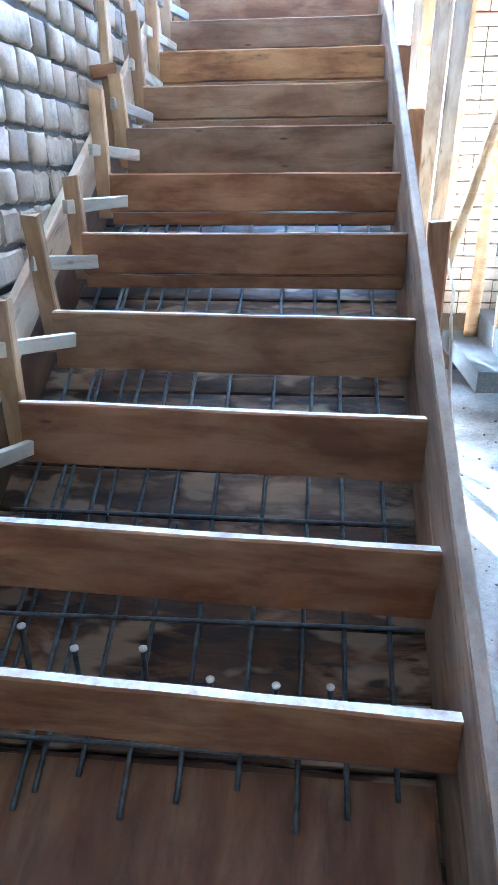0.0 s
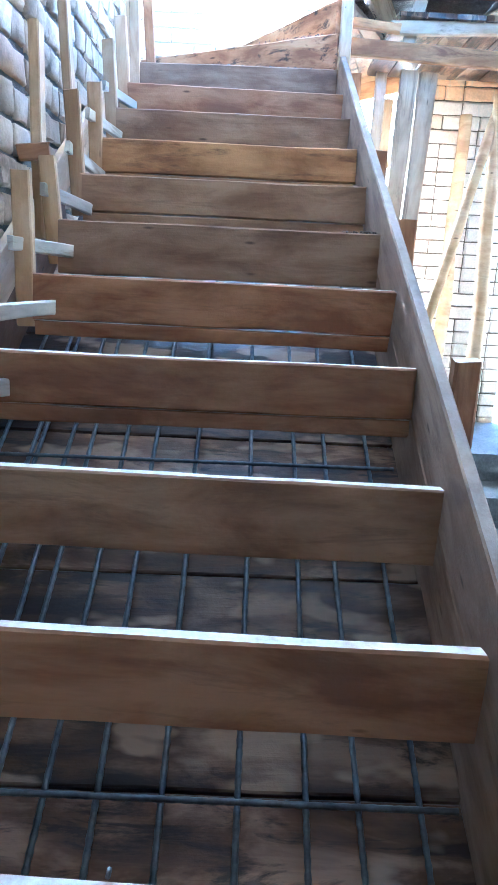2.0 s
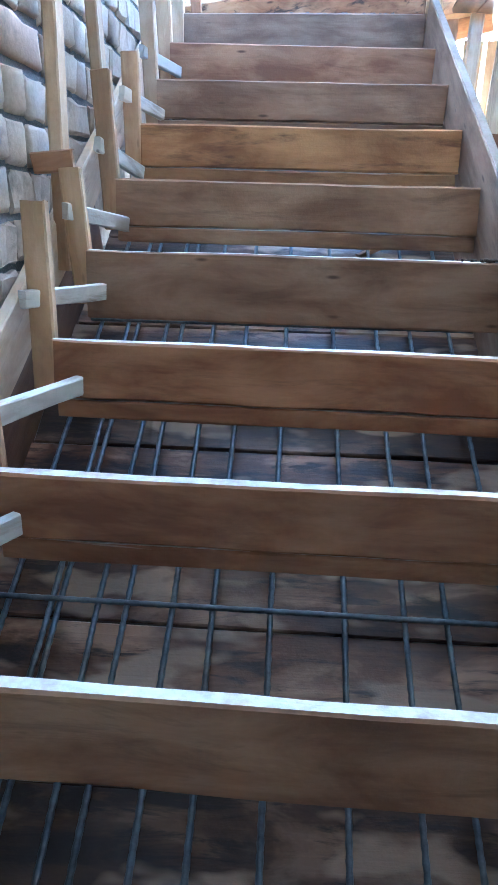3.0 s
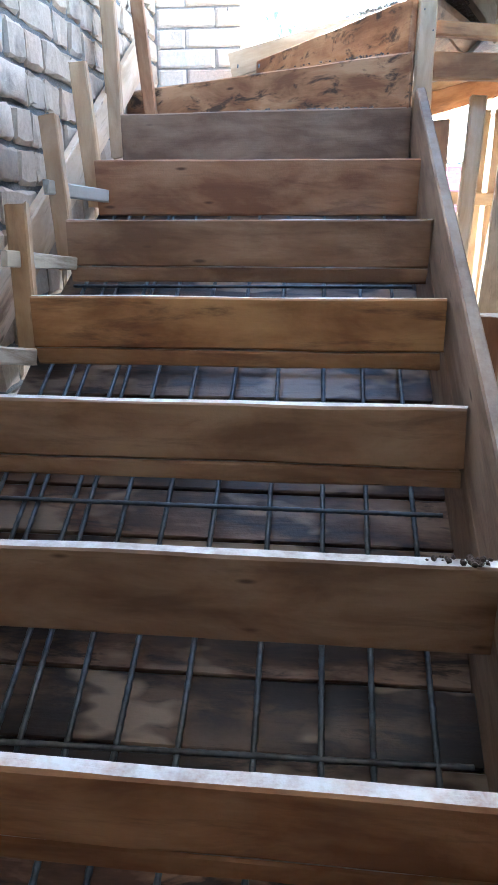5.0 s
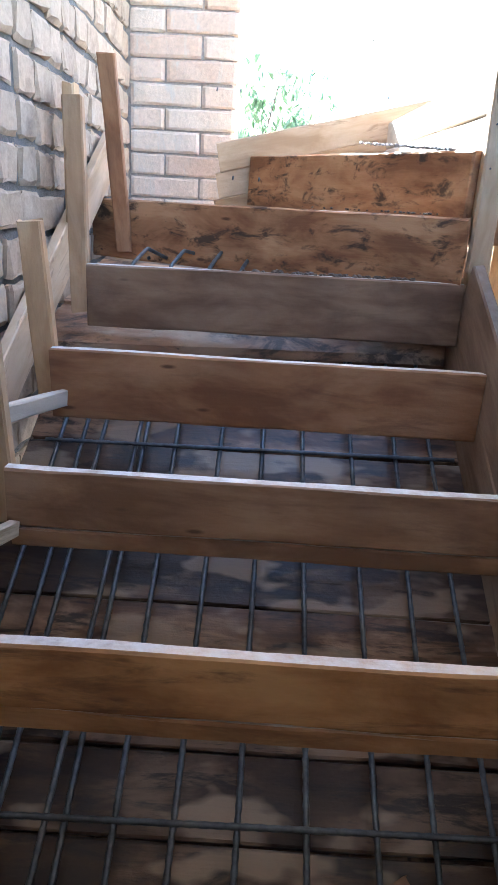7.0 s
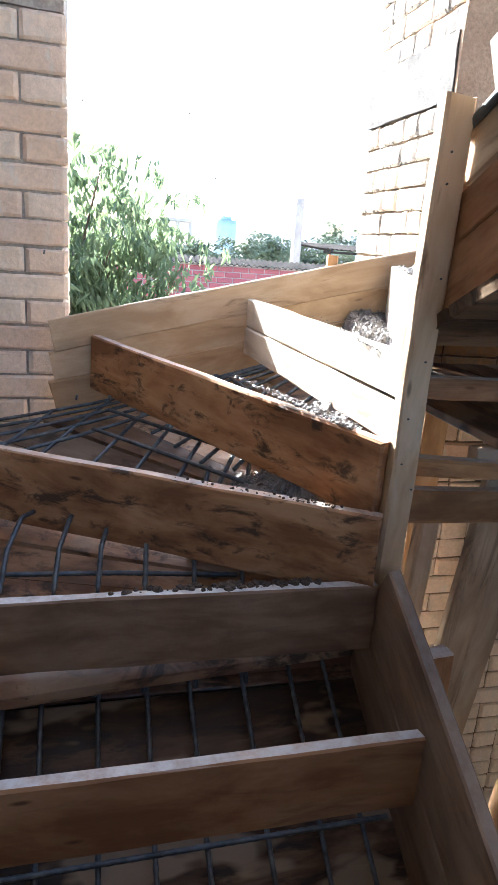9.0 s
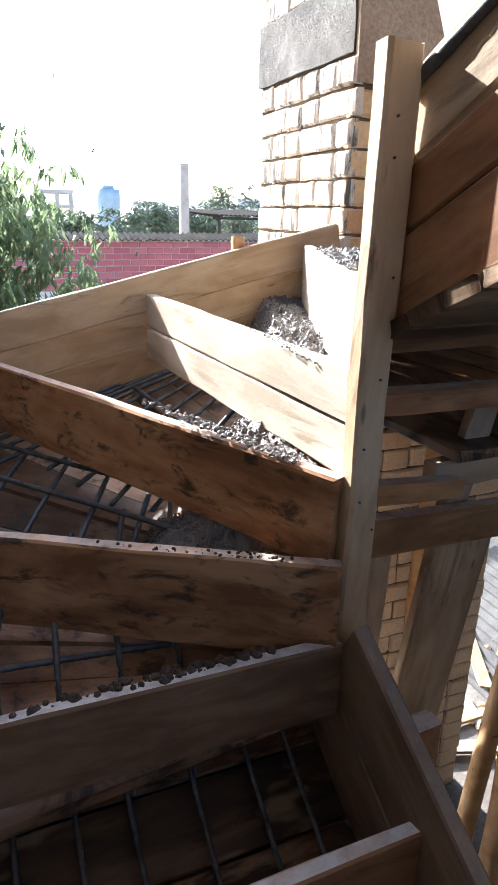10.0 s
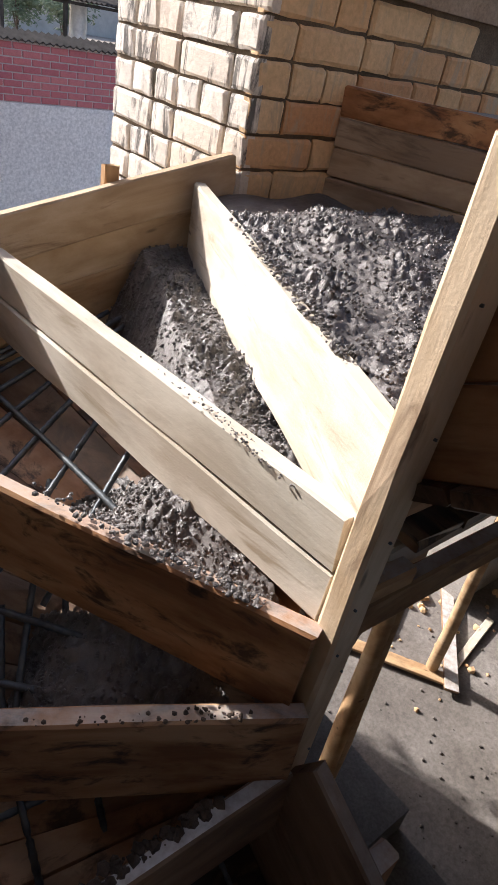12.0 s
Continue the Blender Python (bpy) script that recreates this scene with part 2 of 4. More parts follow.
def plank_mesh(name, L, h, t, mat, wob=0.003, seed=0, seg=None):
    """A sawn board along x with worn edges and slightly uneven faces."""
    r = random.Random(seed)
    seg = seg or max(4, int(L / 0.09))
    c = min(h, t) * 0.14
    prof = [(-t / 2, -h / 2 + c), (-t / 2 + c, -h / 2), (t / 2 - c, -h / 2), (t / 2, -h / 2 + c), (t / 2, h / 2 - c), (t / 2 - c, h / 2), (-t / 2 + c, h / 2), (-t / 2, h / 2 - c)]
    vs, fs = [], []
    s = V(r.random() * 50, r.random() * 50, 0)
    for i in range(seg + 1):
        x = L * i / seg
        for j, (y, z) in enumerate(prof):
            n = noise.noise(s + V(x * 4, j * 0.35, 0)) + 0.5 * noise.noise(s + V(x * 17, j * 1.7, 3))
            k = wob * n
            vs.append((x + (wob * 1.5 * r.uniform(-1, 1) if i in (0, seg) else 0), y + k * (0.5 if abs(y) > 0 else 0), z + k * (1 if z > 0 else 1.3)))
    for i in range(seg):
        for j in range(8):
            a, b = i * 8 + j, i * 8 + (j + 1) % 8
            fs.append((a, a + 8, b + 8, b))
    fs.append(tuple(range(8)))
    fs.append(tuple(reversed(range(seg * 8, seg * 8 + 8))))
    return mesh_of(name, vs, fs, mat)


def frame_of(p0, p1, up):
    x = (Vector(p1) - Vector(p0)).normalized()
    z = Vector(up)
    z = (z - x * z.dot(x)).normalized()
    y = z.cross(x)
    m = Matrix((x, y, z)).transposed().to_4x4()
    m.translation = p0
    return m, (Vector(p1) - Vector(p0)).length


COUNT = [0]


def board(name, p0, p1, h, t, mat, parent=None, up=(0, 0, 1), label="", wob=0.003):
    """A board whose middle line runs from p0 to p1; h is its size along up, t across."""
    COUNT[0] += 1
    m, L = frame_of(p0, p1, up)
    return put(name, plank_mesh(name, L, h, t, mat, wob, COUNT[0]), parent, m, label)


def tube(name, pts, rad, mat, parent=None, sides=8, rib=0.0, step=0.02, label="", wob=0.0, seed=1):
    """A round bar or pole along points; rib: height of its ribs; rad may taper as a pair."""
    ra, rb = rad if isinstance(rad, tuple) else (rad, rad)
    pts = [Vector(p) for p in pts]
    lens = [0]
    for a, b in zip(pts, pts[1:]):
        lens.append(lens[-1] + (b - a).length)
    n = max(2, int(lens[-1] / step))
    vs, fs, k = [], [], 0
    for i in range(n + 1):
        s = lens[-1] * i / n
        while k < len(pts) - 2 and s > lens[k + 1]:
            k += 1
        f = (s - lens[k]) / max(1e-6, lens[k + 1] - lens[k])
        p = pts[k].lerp(pts[k + 1], f)
        if wob:
            p = p + V(noise.noise(V(s * 1.6, seed, 0)), noise.noise(V(s * 1.6, seed, 7)), 0) * wob
        d = (pts[k + 1] - pts[k]).normalized()
        u = d.orthogonal().normalized()
        w = d.cross(u)
        r = ra + (rb - ra) * i / n + (rib if i % 2 else 0)
        if wob:
            r *= 1 + 0.1 * noise.noise(V(s * 2, seed, 3))
        for j in range(sides):
            a = 2 * math.pi * j / sides
            vs.append(p + (u * math.cos(a) + w * math.sin(a)) * r)
    for i in range(n):
        for j in range(sides):
            a, b = i * sides + j, i * sides + (j + 1) % sides
            fs.append((a, b, b + sides, a + sides))
    fs.append(tuple(reversed(range(sides))))
    fs.append(tuple(range(n * sides, n * sides + sides)))
    return put(name, mesh_of(name, vs, fs, mat, True), parent, None, label)


def box_mesh(name, lo, hi, mat, bevel=0.0, cuts=0, rough=0.0, seed=0):
    bm = bmesh.new()
    bmesh.ops.create_cube(bm, size=1)
    for v in bm.verts:
        v.co = V(*[lo[i] + (v.co[i] + 0.5) * (hi[i] - lo[i]) for i in range(3)])
    if bevel:
        bmesh.ops.bevel(bm, geom=bm.edges[:], offset=bevel, segments=1, affect="EDGES")
    if cuts:
        bmesh.ops.subdivide_edges(bm, edges=bm.edges[:], cuts=cuts, use_grid_fill=True)
        for v in bm.verts:
            v.co += noise.noise_vector(v.co * 9 + V(seed, 0, 0)) * rough
    me = bpy.data.meshes.new(name)
    bm.to_mesh(me)
    bm.free()
    me.materials.append(mat)
    return me


def block(name, lo, hi, mat, parent=None, bevel=0.0, cuts=0, rough=0.0, label=""):
    COUNT[0] += 1
    return put(name, box_mesh(name, lo, hi, mat, bevel, cuts, rough, COUNT[0]), parent, None, label)


# ---- measures of the stair ----
GO, RI, XL, XR = 0.314, 0.18, 0.045, 1.078
SLOPE = math.atan2(RI, GO)
UPV = V(0, -math.sin(SLOPE), math.cos(SLOPE))
FLOOR = -0.45
WALL_X = -0.12
PIER_Y, BACK_Y = 5.07, 4.92
POST_X, POST_Y = 1.085, 3.795


def soffit_z(y):
    return (y / GO - 1) * RI - 0.15


# ---- ground, floor, large structure ----
def ground_sheet():
    n = 60
    vs, fs = [], []
    ax = [-400, -120, -50, -25] + [-15 + i * 0.6 for i in range(n)] + [30, 60, 130, 400]
    ay = [-400, -100, -30] + [-6 + i * 0.6 for i in range(n)] + [40, 70, 130, 400]
    for y in ay:
        for x in ax:
            vs.append((x, y, FLOOR - 0.012 + 0.012 * noise.noise(V(x * 0.8, y * 0.8, 0))))
    w = len(ax)
    for j in range(len(ay) - 1):
        for i in range(w - 1):
            a = j * w + i
            fs.append((a, a + 1, a + w + 1, a + w))
    tagged(put("ground", mesh_of("ground", vs, fs, EARTH, True)), "dry bare earth yard reaching away to the houses", "ground", kind="structure")


ground_sheet()
tagged(block("floor", (-0.6, -4, FLOOR - 0.2), (5.6, 7.4, FLOOR + 0.01), FLOOR_M, cuts=12, rough=0.004), "dusty grey concrete floor strewn with rubble", "floor", kind="structure")

# the next six are unseen walls and slabs added to hold back daylight
tagged(block("wall_rear", (-0.6, -4.3, FLOOR), (5.9, -4.0, 2.9), PLASTER), "unseen grey plastered wall added to cut light from behind", "wall", kind="structure")
tagged(block("wall_east", (5.6, -4.0, FLOOR), (5.9, BACK_Y - 0.004, 2.9), PLASTER), "unseen grey plastered side wall added to shut out daylight", "wall", kind="structure")
tagged(block("ceiling", (2.42, -1.896, 2.9), (5.9, BACK_Y - 0.02, 3.1), CONCRETE), "unseen concrete ceiling slab added to shade the room", "ceiling", kind="structure")
tagged(block("ceiling_upper", (-0.6, -1.9, 5.2), (5.9, 3.6, 5.4), CONCRETE), "unseen concrete slab added high over the stair to cut skylight", "ceiling", kind="structure")
tagged(block("ceiling_rear", (-0.6, -4.3, 2.9), (5.9, -1.9, 3.1), CONCRETE), "unseen concrete ceiling slab added to shade the room", "ceiling", kind="structure")
tagged(block("ceiling_stair", (-0.6, -1.896, 2.9), (2.416, 1.0, 3.1), CONCRETE), "unseen concrete slab added to shade the foot of the stair", "ceiling", kind="structure")
wall_w = tagged(block("wall_west", (WALL_X - 0.4, -4.0, FLOOR), (WALL_X, PIER_Y + 0.4, 5.2), MORTAR), "rough limewashed brick wall beside the stair", "wall", kind="structure")
pier = tagged(block("wall_pier", (WALL_X, PIER_Y, FLOOR), (0.335, PIER_Y + 0.4, 3.572), CONCRETE), "pale yellow brick pier beside the open gap", "wall", kind="structure")
tagged(block("pier_belt", (WALL_X + 0.002, PIER_Y - 0.01, 3.572), (0.352, PIER_Y + 0.4, 3.75), CONCRETE, cuts=4, rough=0.006), "rough cast concrete belt on the brick pier", "concrete belt", kind="structure")
tagged(block("pier_top", (WALL_X + 0.002, PIER_Y + 0.004, 3.75), (0.335, PIER_Y + 0.4, 5.2), B_YELLOW), "yellow brick pier above the belt", "wall", kind="structure")
pillar = tagged(block("wall_north", (1.71, BACK_Y, FLOOR), (2.6, 5.66, 3.44), MORTAR_TAN), "yellow brick pillar smeared with mortar", "wall", kind="structure")
tagged(block("pillar_belt", (1.692, BACK_Y - 0.012, 3.44), (4.6, 5.665, 3.66), BELT, cuts=14, rough=0.005), "rough cast concrete belt over the brick pillar", "concrete belt", kind="structure")
upper_pillar = tagged(block("wall_north_upper", (1.71, BACK_Y, 3.66), (4.6, 5.66, 5.0), RENDER_BROWN, cuts=4, rough=0.004), "concrete and brick wall above the belt", "wall", kind="structure")
lintel_wall = tagged(block("wall_north_lintel", (2.6, BACK_Y + 0.002, 2.2), (4.6, 5.66, 3.44), MORTAR_TAN), "brick wall over the wide ground floor opening", "wall", kind="structure")
tagged(block("wall_north_end", (4.6, BACK_Y, FLOOR), (5.9, 5.66, 5.0), CONCRETE), "plain end of the north wall", "wall", kind="structure")
RENDER_COAT = stone_mat("smeared_render", (0.3, 0.21, 0.14), (0.43, 0.32, 0.225), (0.54, 0.43, 0.32), 5, 0.9)
block("render_coat", (1.7, BACK_Y - 0.034, 3.352), (4.6, BACK_Y - 0.014, 4.6), RENDER_COAT, upper_pillar, cuts=8, rough=0.005)
plinth = tagged(block("plinth", (1.86, 3.62, -0.24), (2.62, BACK_Y - 0.002, -0.1), SHADED_GREY, cuts=3, rough=0.006), "grey concrete plinth at the foot of the brick wall", "plinth", kind="structure")
block("plinth_step", (2.08, 3.95, -0.1), (2.62, BACK_Y - 0.002, 0.08), SHADED_GREY, plinth, cuts=3, rough=0.005)
block("plinth_foot", (2.3, 4.0, FLOOR), (2.62, BACK_Y - 0.002, -0.238), SHADED_GREY, plinth)

# ---- straight flight formwork ----
flight = thing("stair_formwork", "grey and brown board formwork of a straight stair flight", "stair formwork")
TOP_MATS = {1: W_BROWN, 2: W_BROWN, 3: W_BROWN, 4: W_GREY, 5: W_BROWN, 6: W_BROWN, 7: W_GREY, 8: W_GREY, 9: W_OCHRE, 10: W_GREY, 11: W_BROWN, 12: W_GREY}
# small errors of level and place, left and right, of the nailed boards
RISER_SET = {1: (0.06, 0.006, 0, 0.01), 2: (0.014, -0.018, 0, 0), 3: (0.004, -0.014, 0, -0.008), 4: (-0.003, -0.016, 0, 0), 5: (0.01, 0.01, 0, 0), 6: (0.011, 0.007, 0, 0), 11: (0.003, 0, 0.006, 0.02), 12: (0, 0.004, 0, -0.02)}
for n in range(0, 13):
    y, z = n * GO, n * RI
    h = 0.125 if n == 1 else 0.17
    zl, zr, yl, yr = RISER_SET.get(n, (0, 0, 0, 0))
    xl = XL + (-0.01 if n % 3 else 0.0) + (0 if n > 2 else -0.05)
    split = 0.042 if n in (5, 6, 8, 9, 10) else 0.0
    hm = h - split
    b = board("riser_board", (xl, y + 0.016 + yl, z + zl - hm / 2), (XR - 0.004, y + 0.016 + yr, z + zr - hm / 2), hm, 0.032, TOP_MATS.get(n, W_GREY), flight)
    if split:
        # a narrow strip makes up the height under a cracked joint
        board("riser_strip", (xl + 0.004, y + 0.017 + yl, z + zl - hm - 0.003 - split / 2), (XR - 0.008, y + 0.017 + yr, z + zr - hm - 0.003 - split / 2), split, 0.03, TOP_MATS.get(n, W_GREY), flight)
    for x in (0.3 + 0.07 * math.sin(n * 2.1), 0.42 + 0.1 * math.sin(n * 1.3), 0.93 + 0.04 * math.sin(n)):
        zz = z + zl + (zr - zl) * x
        tube("nail", [(x, y + 0.016, zz - 0.01), (x + 0.002, y + 0.016, zz + 0.004)], 0.0035, STEEL, b, 6, 0, 0.006)
# short stakes hold the stringer from outside
for y, top in ((1.42, 0.955), (2.13, 1.3), (2.72, 1.6), (3.58, 2.1)):
    board("stringer_stake", (1.146, y, top - 0.75), (1.142, y, top), 0.062, 0.04, W_BROWN, flight, (1, 0, 0))
# stringer of two boards on edge
for k, (d, hh, mt) in enumerate(((-0.055, 0.19, W_STRING), (-0.275, 0.245, W_STRING))):
    p0 = V(XR + 0.016, -0.75, -0.75 / GO * RI) + UPV * (0.055 + d)
    p1 = V(XR + 0.016, POST_Y - 0.03, (POST_Y - 0.03) / GO * RI - 0.025) + UPV * (0.055 + d)
    board("stringer_board", p0, p1, hh, 0.032, mt, flight, UPV)
# soffit boards lie across the flight
d = V(0, math.cos(SLOPE), math.sin(SLOPE))
y = -0.6
k = 0
while y < 3.84:
    w = 0.15 + 0.012 * math.sin(k * 2.3)
    c = V(0, y + w * 0.5 * d.y, soffit_z(y + w * 0.5 * d.y))
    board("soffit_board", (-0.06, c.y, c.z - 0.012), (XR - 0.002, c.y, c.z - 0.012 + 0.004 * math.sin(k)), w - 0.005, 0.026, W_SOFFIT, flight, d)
    y += w * d.y
    k += 1
# hidden sheet added below the boards to stop light through the seams
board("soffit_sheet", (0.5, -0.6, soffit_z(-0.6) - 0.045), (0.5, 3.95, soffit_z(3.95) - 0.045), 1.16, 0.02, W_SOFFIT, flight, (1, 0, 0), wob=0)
board("toe_board", (0.5, -0.62, soffit_z(-0.62) + 0.012), (0.5, 0.42, soffit_z(0.42) + 0.012), 1.13, 0.026, W_TOE, flight, (1, 0, 0))
# dark board added to hide a bright gap before the winder soffit
board("soffit_step", (-0.1, 3.862, 1.91), (XR, 3.862, 1.925), 0.13, 0.025, W_TOE, flight)
# sloping rail on the wall and the uprights with their cleats
# dark board added for the shaded gap under the wall rail
board("wall_skirt", (-0.088, 0.2, soffit_z(0.2) + 0.12), (-0.088, 2.7, soffit_z(2.7) + 0.12), 0.3, 0.024, W_TOE, flight, UPV)
board("wall_rail", (-0.075, 0.2, 0.756 + 0.553 * (0.2 - 1.097) - 0.16), (-0.075, 4.55, 0.756 + 0.553 * (4.55 - 1.097) - 0.16), 0.14, 0.03, W_POST, flight)
CLEATS = {3: (-0.03, 0.1), 4: (-0.025, 0.08), 5: (0.01, 0.11), 6: (-0.01, 0.08), 7: (-0.035, 0.07), 8: (-0.06, 0.05), 9: (-0.03, 0.06), 10: (-0.018, 0.075)}
TOPS = {1: 0.22, 2: 0.24, 3: 0.25, 4: 0.26, 5: 0.18, 6: 0.29, 7: 0.19, 8: 0.28, 9: 0.22, 10: 0.28, 11: 0.29, 12: 0.42}
for n, up_h in TOPS.items():
    y, z = n * GO + 0.06, n * RI
    lean = 0.035 * math.sin(n * 1.9)
    mt = W_PINE
    board("upright", (0.012, y + lean * 0.3, z - 0.14), (-0.004, y - lean, z + up_h), 0.055, 0.032, mt, flight, (1, 0, 0))
    if n < 11:
        dz, xe = CLEATS.get(n, (-0.02, 0.075))
        zz = z + 0.09 + (0.04 if n in (3, 4) else 0)
        board("cleat", (-0.018, n * GO + 0.02, zz), (xe, (n + 0.93) * GO, zz + dz), 0.04, 0.022, W_PALE, flight)
for (y0, z0, y1, z1) in ((2.29, 1.2, 2.31, 1.85), (2.74, 1.55, 2.64, 2.06), (3.99, 2.25, 3.99, 2.63)):
    board("tall_upright", (-0.05, y0, z0), (-0.05, y1, z1), 0.06, 0.035, W_PINE, flight, (0, 1, 0))
board("slanted_upright", (0.028, 4.335, 2.17), (0.004, 4.2, 2.755), 0.055, 0.035, W_BROWN, flight, (1, 0, 0))
board("brace_block", (-0.1, 2.25, 1.46), (0.0, 2.25, 1.47), 0.05, 0.03, W_BROWN, flight)

# ---- winder formwork ----
winder = thing("winder_formwork", "old stained boards forming the turning winder steps", "winder formwork")
board("riser_board", (-0.1, 4.435, 2.24), (POST_X - 0.02, 3.765, 2.232), 0.2, 0.036, W_OLD, winder, label="rough dark-stained old board")
board("riser_board", (0.45, 4.905, 2.45), (POST_X - 0.02, 3.79, 2.402), 0.19, 0.036, W_OLD, winder, label="stained pine board spattered with mortar")
board("riser_board", (1.012, 4.9, 2.65), (POST_X + 0.014, 3.812, 2.637), 0.1, 0.034, W_PALE, winder, label="pale sunlit board")
board("riser_board", (1.008, 4.9, 2.546), (POST_X + 0.014, 3.812, 2.533), 0.1, 0.032, W_PALE, winder, label="pale sunlit board")
board("riser_board", (1.563, 4.9, 2.745), (POST_X + 0.02, 3.79, 2.735), 0.21, 0.034, W_PALE, winder, label="bleached sunlit board")
# outer boards, three high, rising along the gap
for k, (dz, hh, mt, dy) in enumerate(((-0.055, 0.115, W_POST, 0.0), (-0.165, 0.105, W_POST, 0.008), (-0.275, 0.11, W_PINE, 0.004), (-0.385, 0.105, W_PINE, 0.01), (-0.492, 0.105, W_BROWN, 0.006))):
    board("outer_board", (0.3, BACK_Y + 0.016 + dy, 2.588 + dz), (1.695 - k * 0.012, BACK_Y + 0.016 + dy, 2.92 + dz), hh, 0.03, mt, winder)
board("outer_stake", (1.335, BACK_Y + 0.05, 2.5), (1.33, BACK_Y + 0.05, 2.872), 0.04, 0.03, W_PINE, winder, (1, 0, 0))
# landing end boards
for k in range(4):
    zz = 2.832 + k * 0.084
    board("end_board", (2.05, BACK_Y - 0.012, zz), (2.44, 3.86, zz), 0.08, 0.03, W_WEATHER if k < 3 else W_OLD, winder)
# winder soffit: wedge boards fanned round the post under the turn
HUB = V(1.1, 3.83, 0)


def turn_deg(x, y):
    return math.degrees(math.atan2(y - HUB.y, x - HUB.x)) % 360


def mat_z(x, y):
    """Height of the steel over the turning soffit."""
    return 2.477 - (turn_deg(x, y) - 87) * 0.0048


def reach(a):
    """How far a ray from the post runs before it meets the formwork's edge."""
    c, sn = math.cos(a), math.sin(a)
    far = 9.0
    if c < -1e-6:
        far = min(far, (HUB.x + 0.1) / -c)
    if c > 1e-6:
        far = min(far, 0.95 / c)
    if sn > 1e-6:
        far = min(far, (BACK_Y - 0.004 - HUB.y) / sn)
    return far


def wedge_board(a0, a1, drop):
    """One tapered soffit board between two angles, its grain along its length."""
    mid = (a0 + a1) / 2
    m = Matrix.Translation(HUB) @ Matrix.Rotation(mid, 4, "Z")
    inv = m.inverted()
    vs, fs = [], []
    seg = 8
    for k in range(seg + 1):
        for a in (a0 + 0.004, a1 - 0.004):
            d = 0.03 + (reach(a) - 0.03) * k / seg
            x, y = HUB.x + math.cos(a) * d, HUB.y + math.sin(a) * d
            z = 2.477 - (math.degrees(mid) - 87) * 0.0048 - (math.degrees(a - mid)) * 0.0046 - drop + 0.003 * noise.noise(V(x * 6, y * 6, mid * 9))
            vs += [inv @ V(x, y, z), inv @ V(x, y, z - 0.026)]
    for k in range(seg):
        b = k * 4
        fs += [(b, b + 4, b + 6, b + 2), (b + 1, b + 3, b + 7, b + 5), (b, b + 1, b + 5, b + 4), (b + 2, b + 6, b + 7, b + 3)]
    fs += [(0, 2, 3, 1), (seg * 4, seg * 4 + 1, seg * 4 + 3, seg * 4 + 2)]
    put("soffit_board", mesh_of("soffit_board", vs, fs, W_FAN), winder, m)


for k in range(17):
    wedge_board(radians(62 + 7.3 * k), radians(62 + 7.3 * (k + 1)), 0.052 + 0.006 * (k % 2))
for k in range(7):
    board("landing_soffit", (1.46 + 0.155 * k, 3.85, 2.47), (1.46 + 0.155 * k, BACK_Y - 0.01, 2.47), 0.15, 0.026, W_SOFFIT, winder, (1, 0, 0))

post = tagged(board("newel_post", (POST_X + 0.05, POST_Y + 0.075, FLOOR), (POST_X + 0.012, POST_Y - 0.035, 3.18), 0.062, 0.042, W_POST, None, (1, 0, 0), wob=0.004), "tall sunlit pine timber post with nail holes", "timber post")

# ---- upper flight formwork, rising back over the floor ----
upper = thing("upper_flight_formwork", "plank formwork of the upper flight seen from below", "stair formwork")
US = 0.5


def uz(y):
    return 2.75 + (3.8 - y) * US


ud = V(0, -1, US).normalized()
uup = V(0, US, 1).normalized()
for off, hh, mt, xx in ((0.065, 0.125, W_BROWN, 1.15), (0.175, 0.09, W_BROWN, 1.152), (0.29, 0.12, W_WEATHER, 1.156), (0.43, 0.12, W_PALE, 1.19)):
    y0 = 3.785 - 0.447 * off
    board("side_board", V(xx, y0, uz(y0)) + uup * off, V(xx, 1.9, uz(1.9)) + uup * off, hh, 0.03, mt, upper, uup)
board("batten", (1.145, 3.775, 2.9), (1.145, 3.775, 3.03), 0.03, 0.03, W_BROWN, upper, (1, 0, 0))
yy = 3.78
while yy > 1.9:
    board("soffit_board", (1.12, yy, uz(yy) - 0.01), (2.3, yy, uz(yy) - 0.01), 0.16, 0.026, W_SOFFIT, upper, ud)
    yy -= 0.148
for k in range(6):
    yy = 3.55 - 0.3 * k
    board("riser_board", (1.2, yy, uz(yy) + 0.27), (2.28, yy, uz(yy) + 0.27), 0.16, 0.03, W_GREY, upper)
for yy in (3.1, 2.3):
    zz = uz(min(yy, 3.8)) - 0.1
    board("bearer", (1.13, yy, zz - 0.05), (2.35, yy, zz - 0.05), 0.11, 0.05, W_GREY, upper)

# bearers under the landing
shore = thing("landing_bearers", "horizontal bearers nailed under the stair landing", "bearer beams")
for (x0, x1, yy, z0, z1, hh, mt) in ((1.15, 2.2, 3.87, 2.605, 2.58, 0.05, W_BROWN), (1.15, 1.4, 3.86, 2.42, 2.4, 0.045, W_OCHRE), (1.36, 2.2, 3.9, 2.415, 2.45, 0.07, W_WEATHER), (1.15, 2.2, 3.88, 2.31, 2.27, 0.085, W_OCHRE)):
    board("bearer", (x0, yy, z0), (x1, yy, z1), hh, 0.045, mt, shore)
board("hanger", (1.45, 3.93, 2.3), (1.52, 3.93, 2.6), 0.07, 0.03, W_WEATHER, shore, (1, 0, 0))
tube("steel_rod", [(1.13, 3.78, 3.12), (1.16, 3.2, 3.42), (1.19, 2.5, 3.8)], 0.009, STEEL, upper, 8, 0.001, 0.02)

